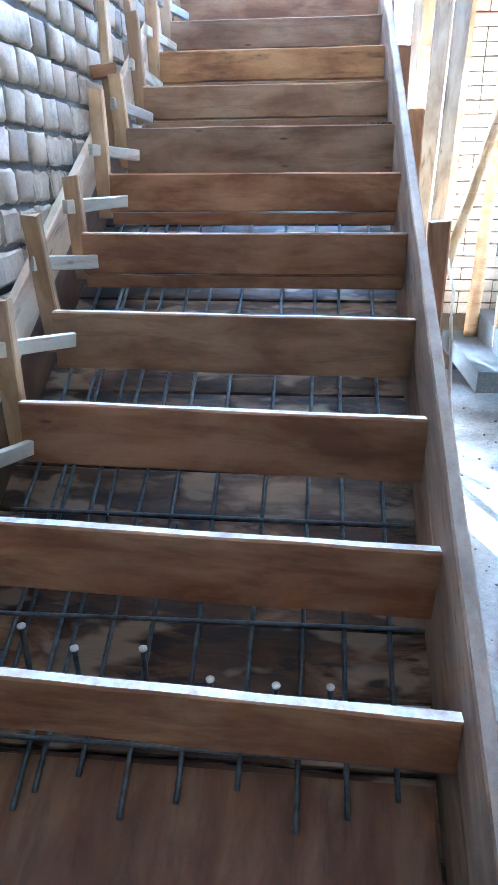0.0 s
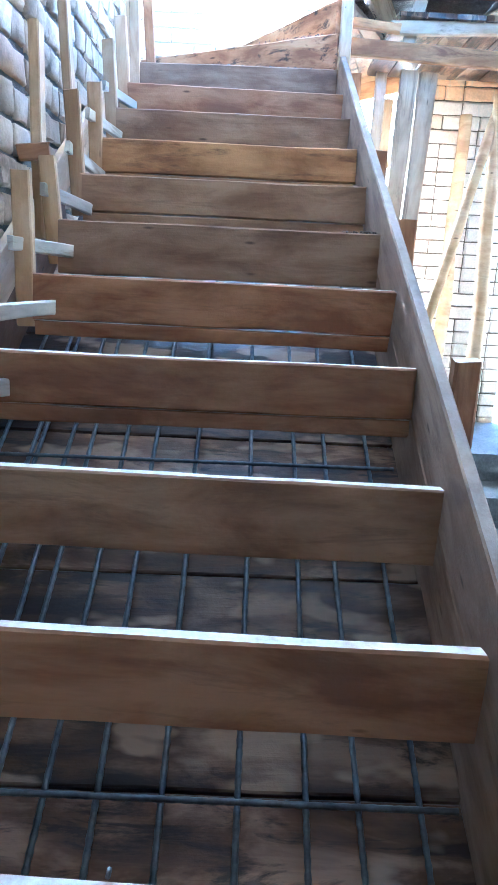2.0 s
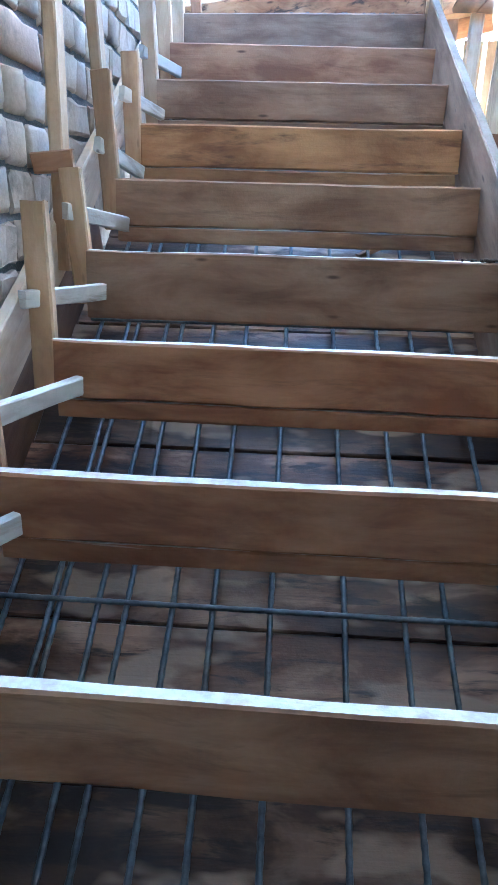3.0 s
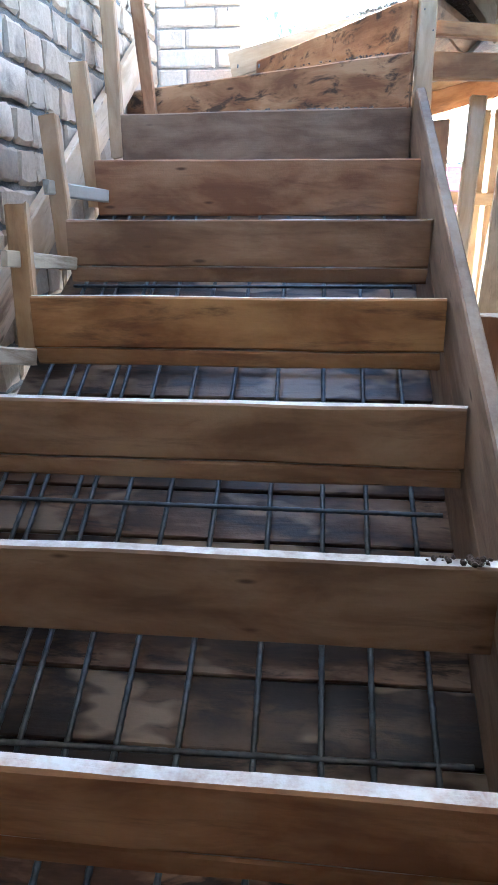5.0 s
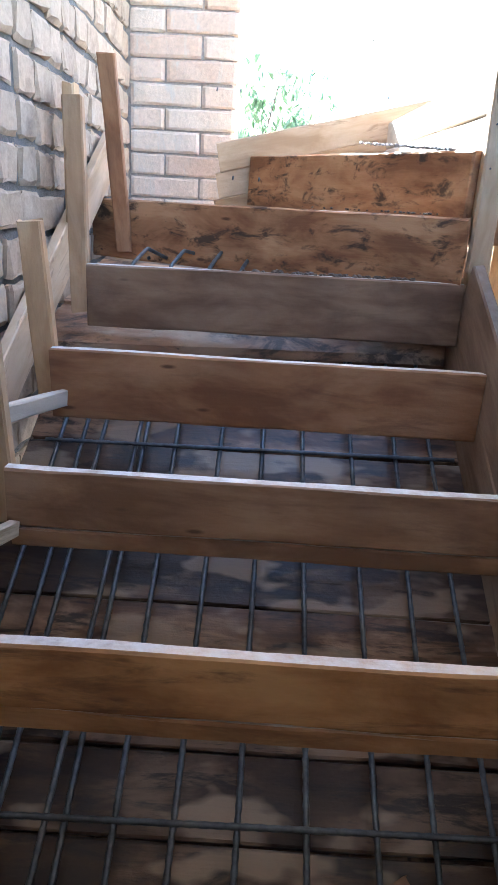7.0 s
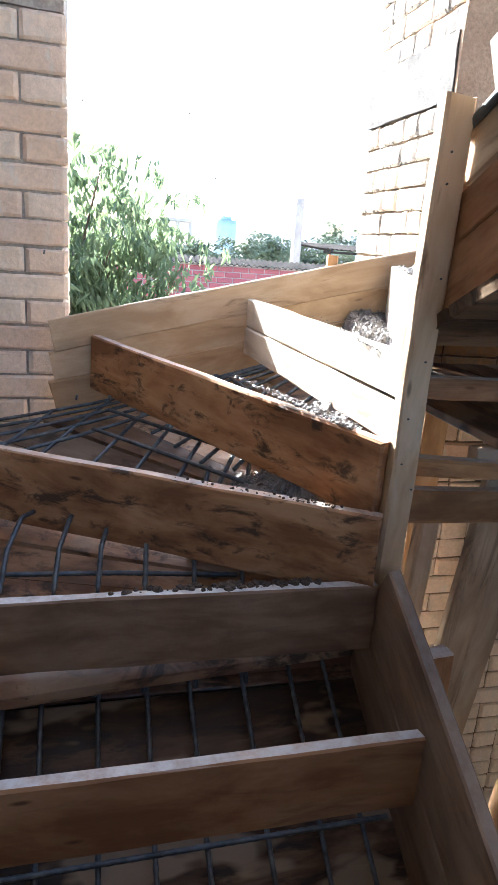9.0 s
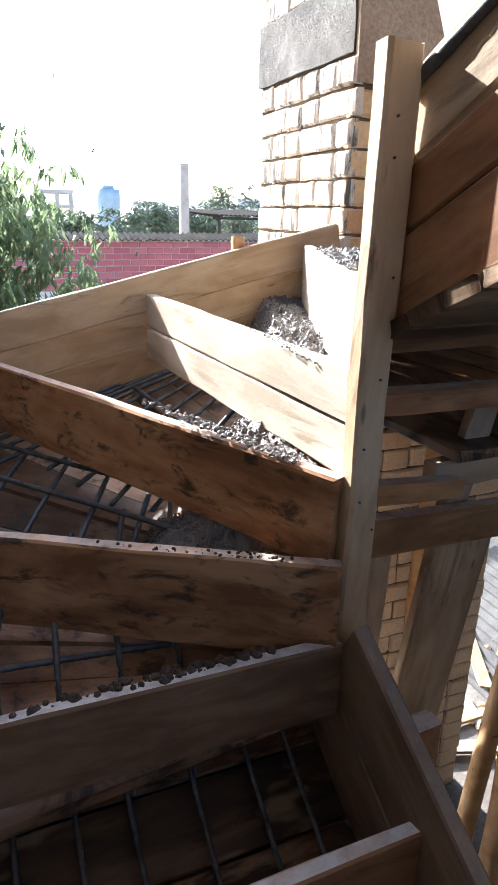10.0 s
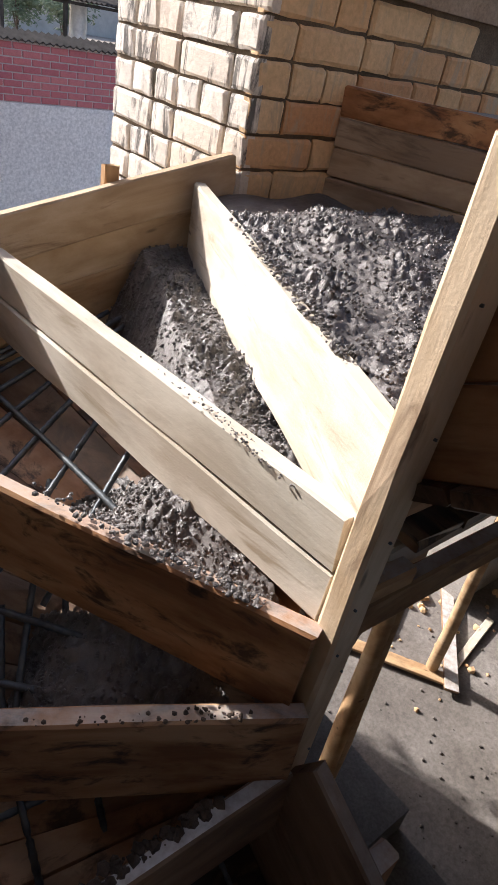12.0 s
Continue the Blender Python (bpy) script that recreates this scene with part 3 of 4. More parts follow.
# ---- props ----
def square_prop(x, y, z0, z1, w, t, mat, label, lean=(0, 0)):
    tagged(board("timber_prop", (x, y, z0), (x + lean[0], y + lean[1], z1), w, t, mat, None, (1, 0, 0)), label, "timber prop", "props under the landing")


square_prop(1.6, 4.4, FLOOR, 2.24, 0.1, 0.04, W_WEATHER, "wide weathered plank prop standing on the floor", (0.01, -0.4))
square_prop(1.488, 4.37, FLOOR, 2.24, 0.1, 0.035, W_WEATHER, "wide weathered plank prop standing on the floor", (0.008, -0.4))
square_prop(1.345, 4.2, FLOOR, 2.24, 0.06, 0.05, W_POST, "narrow pine timber prop beside the tall post", (0.01, -0.15))


def pole(x, y, z0, x1, y1, z1, r, label):
    ob = tube("pole_prop", [(x, y, z0), ((x + x1) / 2 + 0.02, (y + y1) / 2, (z0 + z1) / 2), (x1, y1, z1)], (r * 1.1, r * 0.9), POLE_W, None, 12, 0, 0.05, wob=0.016, seed=COUNT[0] + int(x * 100))
    tagged(ob, label, "pole prop", "round props")


pole(2.03, 4.7, -0.1, 2.05, 4.72, 2.2, 0.045, "peeled round pole propping the landing")
pole(2.13, 4.2, -0.1, 2.09, 4.2, 2.2, 0.045, "crooked peeled pole standing on the plinth")
pole(1.36, 3.8, FLOOR, 2.14, 4.25, 2.3, 0.034, "leaning split orange pole under the landing")
pole(3.9, 4.61, FLOOR, 3.84, 4.62, 2.3, 0.04, "dark upright pole prop in the opening")

# shutter boards standing below the landing
shutter = thing("shutter_boards", "upright yellow pine shutter boards with gaps between", "board screen")
for k in range(3):
    board("shutter_board", (1.51 + 0.125 * k, BACK_Y - 0.1, FLOOR + 0.008), (1.53 + 0.128 * k, BACK_Y - 0.1, 2.3), 0.105, 0.025, W_PINE, shutter, (1, 0, 0))
board("shutter_rail", (1.4, BACK_Y - 0.13, 1.9), (1.83, BACK_Y - 0.13, 1.88), 0.06, 0.03, W_PINE, shutter)

# ---- reinforcement ----
mat_thing = thing("rebar_mat", "dark ribbed steel rebar mat tied above the soffit", "rebar mat")
xs = [0.03, 0.1, 0.135, 0.22, 0.255, 0.34, 0.44, 0.55, 0.67, 0.79, 0.89, 0.99]
for i, x in enumerate(xs):
    y0, y1 = 0.31 + 0.03 * (i % 3), 3.84
    o = 0.045 + 0.006 * math.sin(i * 3.1)
    dx = 0.015 * math.sin(i * 1.7)
    tube("bar", [(x, y0, soffit_z(y0) + o), (x + dx, 1.6, soffit_z(1.6) + o + 0.008), (x - dx, y1, soffit_z(y1) + o)], 0.0052, STEEL, mat_thing, 6, 0.0012, 0.012)
y = 0.42
k = 0
while y < 3.7:
    o = 0.06
    tube("cross_bar", [(0.0, y, soffit_z(y) + o), (XR - 0.03, y + 0.02 * math.sin(k * 2), soffit_z(y) + o + 0.006)], 0.005, STEEL, mat_thing, 6, 0.001, 0.012)
    y += 0.235 + 0.02 * math.sin(k * 1.3)
    k += 1
fan = thing("winder_rebar_mat", "dark steel rebar mat in the winder formwork", "rebar mat")


def laid_bar(name, x0, y0, x1, y1, off, rad):
    """A bar laid straight in plan, following the rise of the soffit."""
    pts = []
    for k in range(7):
        x, y = x0 + (x1 - x0) * k / 6, y0 + (y1 - y0) * k / 6
        pts.append((x, y, mat_z(x, y) + off))
    tube(name, pts, rad, STEEL, fan, 6, 0.0012, 0.012)


# bars across the turn, swinging round with it
for x0, y0, x1, y1 in ((0.12, 4.28, 0.5, 4.86), (0.3, 4.2, 0.72, 4.86), (0.46, 4.18, 0.79, 4.7), (0.58, 4.1, 0.86, 4.56), (0.7, 4.05, 0.93, 4.42), (0.0, 4.36, 0.3, 4.84)):
    laid_bar("bar", x0, y0, x1, y1, 0.0, 0.0058)
for x0, y0, x1, y1 in ((0.74, 4.28, 1.16, 4.55), (0.82, 4.2, 1.12, 4.39), (0.68, 4.4, 1.22, 4.68), (0.62, 4.52, 1.3, 4.79), (0.2, 4.56, 1.42, 4.86), (0.1, 4.62, 1.3, 4.885), (0.06, 4.69, 1.22, 4.9), (0.04, 4.76, 1.15, 4.905), (0.0, 4.82, 0.9, 4.9)):
    laid_bar("bar", x0, y0, x1, y1, 0.002, 0.006)
# bars running out from the post
for x0, y0, x1, y1 in ((0.925, 4.8, 1.015, 4.06), (0.44, 4.62, 0.95, 3.99), (0.3, 4.5, 0.9, 3.96), (0.5, 4.74, 0.88, 4.2)):
    laid_bar("cross_bar", x0, y0, x1, y1, 0.012, 0.0064)
# bars of the straight flight bent up into the turn
for k, x in enumerate((0.1, 0.22, 0.34, 0.44, 0.55, 0.67, 0.79)):
    tube("bent_bar", [(x, 3.795, soffit_z(3.795) + 0.05), (x + 0.006, 3.82, soffit_z(3.82) + 0.05), (x + 0.01, 3.93, 2.085), (x + 0.02, 4.03, 2.15), (x + 0.045, 4.13, 2.19), (x + 0.09, 4.24, mat_z(x + 0.09, 4.24) + 0.01)], 0.0058, STEEL, fan, 6, 0.0012, 0.012)
tube("cross_bar", [(-0.04, 4.02, 2.1), (0.5, 3.995, 2.095), (0.98, 3.95, 2.085)], 0.006, STEEL, fan, 6, 0.0012, 0.012)

# ---- brickwork ----
def brick_mesh(name, w, h, mat, seed, worn=0.006, d=0.014):
    """One worn brick: local x along the course, z up, y out of the wall."""
    r = random.Random(seed)
    nx, nz = (6, 4) if w > 0.16 else (5, 4)
    vs, fs = [], []
    for j in range(nz):
        for i in range(nx):
            edge = (i in (0, nx - 1)) + (j in (0, nz - 1))
            fx = [0, 0.05, 0.36, 0.64, 0.95, 1][i] if nx == 6 else [0, 0.09, 0.5, 0.91, 1][i]
            fz = [0, 0.11, 0.89, 1][j]
            dep = d + r.uniform(-1, 1) * worn * 0.7 if not edge else d - (0.005 if edge == 1 else 0.009) + r.uniform(-1, 0.4) * worn
            vs.append((fx * w + r.uniform(-1, 1) * worn * 0.6, dep, fz * h + r.uniform(-1, 1) * worn * 0.6))
    for j in range(nz - 1):
        for i in range(nx - 1):
            a = j * nx + i
            fs.append((a + 1, a, a + nx, a + nx + 1))
    ring = [i for i in range(nx)] + [j * nx + nx - 1 for j in range(1, nz)] + [(nz - 1) * nx + i for i in range(nx - 2, -1, -1)] + [j * nx for j in range(nz - 2, 0, -1)]
    base = len(vs)
    for k in ring:
        vs.append((vs[k][0], -0.02, vs[k][2]))
    for q in range(len(ring)):
        q2 = (q + 1) % len(ring)
        fs.append((ring[q], ring[q2], base + q2, base + q))
    return mesh_of(name, vs, fs, mat, worn > 0.007)


def brick_field(parent, origin, u, out, length, z0, z1, course, mat, stretcher, near, seed, joint=0.012, mix=0.5, worn=0.006):
    """Courses of single bricks over a wall face; those outside `near` are joined into one mesh."""
    r = random.Random(seed)
    h = course - joint
    sizes = (stretcher, (stretcher - joint) / 2)
    kinds = [[brick_mesh("brick", w, h, mat, seed * 10 + i, worn) for i in range(6)] for w in sizes]
    u, out = Vector(u).normalized(), Vector(out).normalized()
    rot = Matrix((u, out, V(0, 0, 1))).transposed().to_4x4()
    vs, fs = [], []
    rows = int(round((z1 - z0) / course))
    for j in range(rows):
        x = -(stretcher * 0.5 if j % 2 else 0.0)
        k = 0
        while x < length - 0.03:
            if mix == 1:
                s = 0
            elif mix < 0:
                s = (j + k) % 2
            else:
                s = 0 if r.random() < mix else 1
            w = sizes[s]
            if x < -0.001 or x + w > length + 0.02:
                s = 1
                w = sizes[1]
                x = max(x, 0.0)
            squeeze = 1.0
            if x + w > length + 0.02:
                squeeze = (length - x) / w
                if squeeze < 0.25:
                    break
            m = Matrix.Translation(Vector(origin) + u * x + V(0, 0, z0 + j * course + r.uniform(-1, 1) * worn * 0.4) + out * r.uniform(-1, 1) * worn * 0.6) @ rot @ pose(0, 0, 0, 0, r.uniform(-1, 1) * worn * 120, 0) @ Matrix.Diagonal((squeeze, 1, 1, 1))
            me = kinds[s][r.randrange(6)]
            c = m @ V(w / 2, 0, h / 2)
            if near(c):
                put("brick", me, parent, m)
            else:
                b0 = len(vs)
                vs.extend(m @ v.co for v in me.vertices)
                fs.extend(tuple(b0 + q for q in p.vertices) for p in me.polygons)
            x += w + joint + r.uniform(-1, 1) * worn * 0.3
            k += 1
    if vs:
        ob = put("brick_courses", mesh_of("brick_courses", vs, fs, mat), parent)
        tagged(ob, kind="stuff")


brick_field(pier, (WALL_X + 0.02, PIER_Y, 0), (1, 0, 0), (0, -1, 0), 0.46, 2.0, 3.572, 0.0925, B_PIER, 0.3015, lambda c: True, 3, joint=0.009, mix=-1, worn=0.003)
brick_field(pier, (0.335, PIER_Y + 0.02, 0), (0, 1, 0), (1, 0, 0), 0.38, 2.0, 3.572, 0.0925, B_PIER, 0.25, lambda c: True, 4, joint=0.009, mix=-1, worn=0.003)
brick_field(pillar, (1.71, 5.655, 0), (0, -1, 0), (-1, 0, 0), 0.748, 2.335, 3.44, 0.092, B_PILLAR, 0.25, lambda c: c.z > 2.7, 5, joint=0.009, mix=0.35, worn=0.005)
brick_field(upper_pillar, (1.71, 5.655, 0), (0, -1, 0), (-1, 0, 0), 0.748, 3.66, 4.3, 0.092, B_PILLAR, 0.25, lambda c: True, 6, joint=0.009, mix=0.35, worn=0.005)
brick_field(pillar, (1.7, BACK_Y, 0), (1, 0, 0), (0, -1, 0), 0.89, 0.035, 2.335, 0.092, B_PIER, 0.25, lambda c: c.z < 2.2 and c.x < 2.2, 17, joint=0.009, mix=0.3, worn=0.004)
brick_field(pillar, (1.7, BACK_Y, 0), (1, 0, 0), (0, -1, 0), 0.89, 2.335, 3.347, 0.092, B_YELLOW, 0.25, lambda c: c.z > 2.6, 7, joint=0.009, mix=0.5, worn=0.004)
brick_field(lintel_wall, (2.6, BACK_Y, 0), (1, 0, 0), (0, -1, 0), 1.2, 2.61, 3.25, 0.092, B_YELLOW, 0.25, lambda c: True, 8, joint=0.009, mix=0.5, worn=0.004)
brick_field(wall_w, (WALL_X, PIER_Y - 0.01, 0), (0, -1, 0), (1, 0, 0), 6.2, FLOOR, 5.1, 0.112, B_WHITE, 0.25, lambda c: 1.2 < c.y < 3.2 and c.z > 0.55 * c.y + 0.2 and c.z < 0.55 * c.y + 1.35, 9, joint=0.018, mix=0.12, worn=0.0085)

# ---- wet concrete ----
def inside(poly, x, y):
    c = False
    for (x0, y0), (x1, y1) in zip(poly, poly[1:] + poly[:1]):
        if (y0 > y) != (y1 > y) and x < (x1 - x0) * (y - y0) / (y1 - y0) + x0:
            c = not c
    return c


ICO = [(0, 0, -1), (0.72, -0.53, -0.45), (-0.28, -0.85, -0.45), (-0.89, 0, -0.45), (-0.28, 0.85, -0.45), (0.72, 0.53, -0.45), (0.28, -0.85, 0.45), (-0.72, -0.53, 0.45), (-0.72, 0.53, 0.45), (0.28, 0.85, 0.45), (0.89, 0, 0.45), (0, 0, 1)]
ICF = [(0, 1, 2), (1, 0, 5), (0, 2, 3), (0, 3, 4), (0, 4, 5), (1, 5, 10), (2, 1, 6), (3, 2, 7), (4, 3, 8), (5, 4, 9), (1, 10, 6), (2, 6, 7), (3, 7, 8), (4, 8, 9), (5, 9, 10), (6, 10, 11), (7, 6, 11), (8, 7, 11), (9, 8, 11), (10, 9, 11)]


def lump(vs, fs, p, r, rr):
    b = len(vs)
    e = Euler((rr.uniform(0, 6), rr.uniform(0, 6), rr.uniform(0, 6))).to_matrix()
    for q in ICO:
        v = e @ (Vector(q) * r * rr.uniform(0.65, 1.2))
        vs.append(p + V(v.x, v.y, v.z * 0.8))
    fs.extend(tuple(b + i for i in f) for f in ICF)


def pile(name, poly, height, label, count, seed, res=0.0045, amp=0.018, calm=9.0):
    rr = random.Random(seed)
    x0, x1 = min(p[0] for p in poly), max(p[0] for p in poly)
    y0, y1 = min(p[1] for p in poly), max(p[1] for p in poly)
    nx, ny = int((x1 - x0) / res) + 1, int((y1 - y0) / res) + 1
    idx, vs, fs = {}, [], []

    def top(x, y):
        h = height(x, y)
        if h is None:
            return None
        clod = max(0.3, noise.noise(V(x * 9, y * 9, seed + 2)) + 0.6) * (1.0 if y < calm else 0.12)
        n = 1.2 * noise.noise(V(x * 6, y * 6, seed)) + clod * (1.3 * abs(noise.noise(V(x * 22, y * 22, seed + 3))) + 1.5 * abs(noise.noise(V(x * 48, y * 48, seed + 5))) + 1.1 * abs(noise.noise(V(x * 105, y * 105, seed + 7)))) - 0.5
        return h + amp * n

    for j in range(ny):
        for i in range(nx):
            x, y = x0 + i * res, y0 + j * res
            if inside(poly, x, y):
                z = top(x, y)
                if z is not None:
                    idx[i, j] = len(vs)
                    vs.append(V(x, y, z))
    for (i, j), a in list(idx.items()):
        q = [idx.get((i + 1, j)), idx.get((i + 1, j + 1)), idx.get((i, j + 1))]
        if None not in q:
            fs.append((a, *q))
    tries = 0
    while count and tries < 40000:
        tries += 1
        x, y = rr.uniform(x0, x1), rr.uniform(y0, y1)
        if inside(poly, x, y) and y < calm:
            z = top(x, y)
            if z is not None and noise.noise(V(x * 9, y * 9, seed + 2)) > -0.5 + rr.uniform(-0.2, 0.3):
                lump(vs, fs, V(x, y, z + 0.002), rr.choice((0.0012, 0.0018, 0.0025, 0.0035, 0.0048)), rr)
                count -= 1
    tagged(put(name, mesh_of(name, vs, fs, WET, True)), label, "wet concrete", kind="stuff")


def away(x, y):
    return math.hypot(x - 1.1, y - 3.83)


def slump(x, y):
    """Concrete between the pale and the bleached board: full at the post, slumping to the steel by the outer boards."""
    w = (x - 1.04) - 0.12 * max(0.0, y - 4.1)
    lip = 0.07 + 0.16 * max(0.0, y - 4.15) / 0.7 + 0.03 * noise.noise(V(x * 5, y * 5, 2))
    full = 2.635 + 0.05 * (y - 4.3)
    f = min(1.0, max(0.0, (w - lip + 0.06) / 0.08)) if y > 4.22 else 1.0
    if f <= 0 and y > 4.36:
        return None
    low = mat_z(x, y) + (-0.04 if y > 4.36 else 0.06)
    return low + (full - low) * f


pile("wet_concrete", [(1.03, 4.915), (1.1, 3.84), (1.13, 3.84), (1.57, 4.915)], slump, "fresh dark concrete mix shovelled behind the winder board", 3600, 11)
pile("wet_concrete", [(1.575, 4.91), (1.15, 3.86), (1.14, 3.79), (2.42, 3.79), (2.04, 4.91)], lambda x, y: 2.838 + 0.035 * math.exp(-((x - 1.75) ** 2 + (y - 4.4) ** 2) / 0.06) - 0.02 * min(1, max(0, (y - 4.62) / 0.1)), "fresh lumpy concrete filling the stair landing", 7200, 12, calm=4.66)


def heap(x, y):
    """A heap against the post side that thins out over the steel."""
    a = away(x, y) + 0.07 * noise.noise(V(x * 6, y * 6, 0))
    if a > 0.56:
        return None
    return mat_z(x, y) - 0.045 + (0.105 if a < 0.36 else 0.105 - 0.1 * min(1, (a - 0.36) / 0.12)) * (1 if a < 0.5 else 0.6)


pile("wet_concrete", [(0.6, 4.9), (1.06, 3.84), (1.085, 3.84), (1.05, 4.9)], heap, "heap of wet concrete against the winder board", 2000, 13)


def spill(x, y):
    """Concrete that ran under the second winder board."""
    a = away(x, y) + 0.06 * noise.noise(V(x * 6, y * 6, 4))
    if a > 0.48:
        return None
    return mat_z(x, y) + 0.07 - 0.12 * max(0.0, a - 0.3) / 0.18


pile("wet_concrete", [(0.52, 4.12), (1.045, 3.8), (1.052, 3.83), (0.64, 4.56)], spill, "thin spill of wet concrete under the winder boards", 1100, 14, amp=0.03)


def crumbs(label, p0, p1, width, n, seed, size=(0.004, 0.007, 0.01), mat=None):
    rr = random.Random(seed)
    vs, fs = [], []
    for _ in range(n):
        f = rr.random() ** 0.55
        p = Vector(p0).lerp(Vector(p1), f)
        p += V(rr.uniform(-1, 1), rr.uniform(-1, 1), 0) * width
        lump(vs, fs, p, rr.choice(size), rr)
    tagged(put("concrete_crumbs", mesh_of("concrete_crumbs", vs, fs, mat or WET)), label, "concrete crumbs", kind="stuff")


crumbs("concrete crumbs left on the top of a riser board", (0.45, 12 * GO + 0.016, 12 * RI + 0.003), (0.93, 12 * GO + 0.016, 12 * RI + 0.003), 0.013, 130, 21, (0.002, 0.003, 0.005, 0.008, 0.012), CRUMB)
crumbs("dry crumbs at the end of a riser board", (0.97, 7 * GO + 0.016, 7 * RI + 0.003), (1.06, 7 * GO + 0.016, 7 * RI + 0.003), 0.013, 40, 26, (0.002, 0.003, 0.005, 0.007), CRUMB)
crumbs("concrete crumbs on the edge of an old winder board", (0.62, 4.0, 2.342), (0.98, 3.81, 2.338), 0.012, 60, 22, (0.0015, 0.002, 0.003, 0.0045), CRUMB)
crumbs("wet concrete spilled over the winder board edge", (0.8, 4.26, 2.55), (1.02, 3.87, 2.505), 0.018, 330, 23, (0.0015, 0.002, 0.003, 0.0045, 0.006))
crumbs("wet concrete lumps along the bleached board edge", (1.44, 4.6, 2.855), (1.18, 3.95, 2.845), 0.016, 260, 24, (0.0015, 0.002, 0.003, 0.0045, 0.006))
crumbs("concrete crumbs caught between pale boards", (1.05, 4.3, 2.71), (1.08, 3.9, 2.678), 0.012, 120, 25, (0.0015, 0.002, 0.003))

# ---- yard wall ----
yard = tagged(block("yard_wall", (-6, 12.52, FLOOR), (11, 12.8, 2.58), MORTAR_W), "red painted brick yard wall with grey plaster panels", "wall", kind="structure")
for x0, x1 in ((-1.2, 2.84), (3.32, 6.6)):
    block("plaster_panel", (x0, 12.49, FLOOR), (x1, 12.518, 1.885), YARD_PLASTER, yard)
brick_field(yard, (0.7, 12.52, 0), (1, 0, 0), (0, -1, 0), 6.0, 1.9, 2.572, 0.084, B_RED, 0.232, lambda c: True, 15, joint=0.014, mix=1, worn=0.002)
brick_field(yard, (2.85, 12.52, 0), (1, 0, 0), (0, -1, 0), 0.46, 1.06, 1.9, 0.084, B_RED, 0.218, lambda c: True, 16, joint=0.014, mix=1, worn=0.002)


def corrugated(name, x0, x1, y0, y1, z0, z1, mat, label, parent=None, pitch=0.09, amp=0.016):
    vs, fs = [], []
    n = int((x1 - x0) / pitch * 4)
    for i in range(n + 1):
        x = x0 + (x1 - x0) * i / n
        dz = amp * math.sin(i * math.pi / 2)
        for (y, z) in ((y0, z0), (y1, z1)):
            vs += [(x, y, z + dz), (x, y, z + dz - 0.012)]
    for i in range(n):
        a = i * 4
        fs += [(a, a + 4, a + 6, a + 2), (a + 1, a + 3, a + 7, a + 5), (a, a + 1, a + 5, a + 4), (a + 2, a + 6, a + 7, a + 3)]
    ob = put(name, mesh_of(name, vs, fs, mat), parent)
    return tagged(ob, label, "corrugated sheet") if parent is None else ob


corrugated("wall_coping", -6, 11, 12.44, 12.9, 2.6, 2.68, TAR, "dark corrugated sheet coping on the yard wall")

# ---- beyond the wall ----
shed = thing("shed", "open shed with a dark corrugated roof behind the wall", "shed")
corrugated("roof", 8.3, 14.5, 24.5, 29, 2.98, 3.16, TAR, "", shed, 0.16, 0.03)
for x in (8.5, 10.4, 12.4, 14.3):
    board("post", (x, 24.8, FLOOR), (x, 24.8, 2.98), 0.1, 0.14, TAR, shed, (1, 0, 0))
    board("rafter", (x, 24.5, 2.92), (x, 29, 3.1), 0.08, 0.08, TAR, shed)
board("eave_beam", (8.3, 24.8, 2.87), (14.5, 24.8, 2.88), 0.08, 0.1, TAR, shed)
tagged(block("chimney_post", (7.54, 26, FLOOR), (7.84, 26.3, 4.62), CONCRETE, bevel=0.02), "square grey concrete chimney post", "chimney")
flue = thing("flue_pipe", "round zinc flue pipe with a small cap", "flue")
tube("pipe", [(11.35, 26, FLOOR), (11.4, 26, 4.0)], (0.32, 0.24), ZINC, flue, 16, 0, 0.5)
tube("collar", [(11.4, 26, 4.02), (11.4, 26, 4.3)], 0.2, ZINC, flue, 16, 0, 0.1)
tube("cap", [(11.4, 26, 4.3), (11.4, 26, 4.5)], (0.34, 0.03), ZINC, flue, 16, 0, 0.05)
tank = thing("water_tank", "pale blue water tank on a frame", "water tank")
tube("vessel", [(9.7, 50, 1.5), (9.7, 50, 4.5)], 0.8, TANK, tank, 20, 0, 0.5)
tube("lid", [(9.7, 50, 4.5), (9.7, 50, 4.75)], (0.45, 0.4), TANK, tank, 16, 0, 0.1)
block("frame", (9.0, 49.4, FLOOR), (10.4, 50.6, 1.5), CONCRETE, tank)
frame_b = thing("concrete_frame_building", "unfinished building frame far off", "building")
for z in (2.2, 3.3, 4.35):
    block("slab", (5.8, 56, z), (8.3, 60, z + 0.22), FAR_WALL, frame_b)
for x in (5.9, 7.0, 8.0):
    block("column", (x, 56.2, FLOOR), (x + 0.25, 56.5, 4.4), FAR_WALL, frame_b)


def house(x, y, w, d, h, roof_h, label):
    ob = thing("house", label, "house", group="far houses")
    block("wall", (x, y, FLOOR), (x + w, y + d, h), FAR_WALL, ob)
    vs = [(x - 0.3, y - 0.3, h), (x + w + 0.3, y - 0.3, h), (x + w + 0.3, y + d + 0.3, h), (x - 0.3, y + d + 0.3, h), (x + 0.5, y + d / 2, h + roof_h), (x + w - 0.5, y + d / 2, h + roof_h)]
    put("roof", mesh_of("roof", vs, [(0, 1, 5, 4), (1, 2, 5), (2, 3, 4, 5), (3, 0, 4), (3, 2, 1, 0)], ZINC), ob)


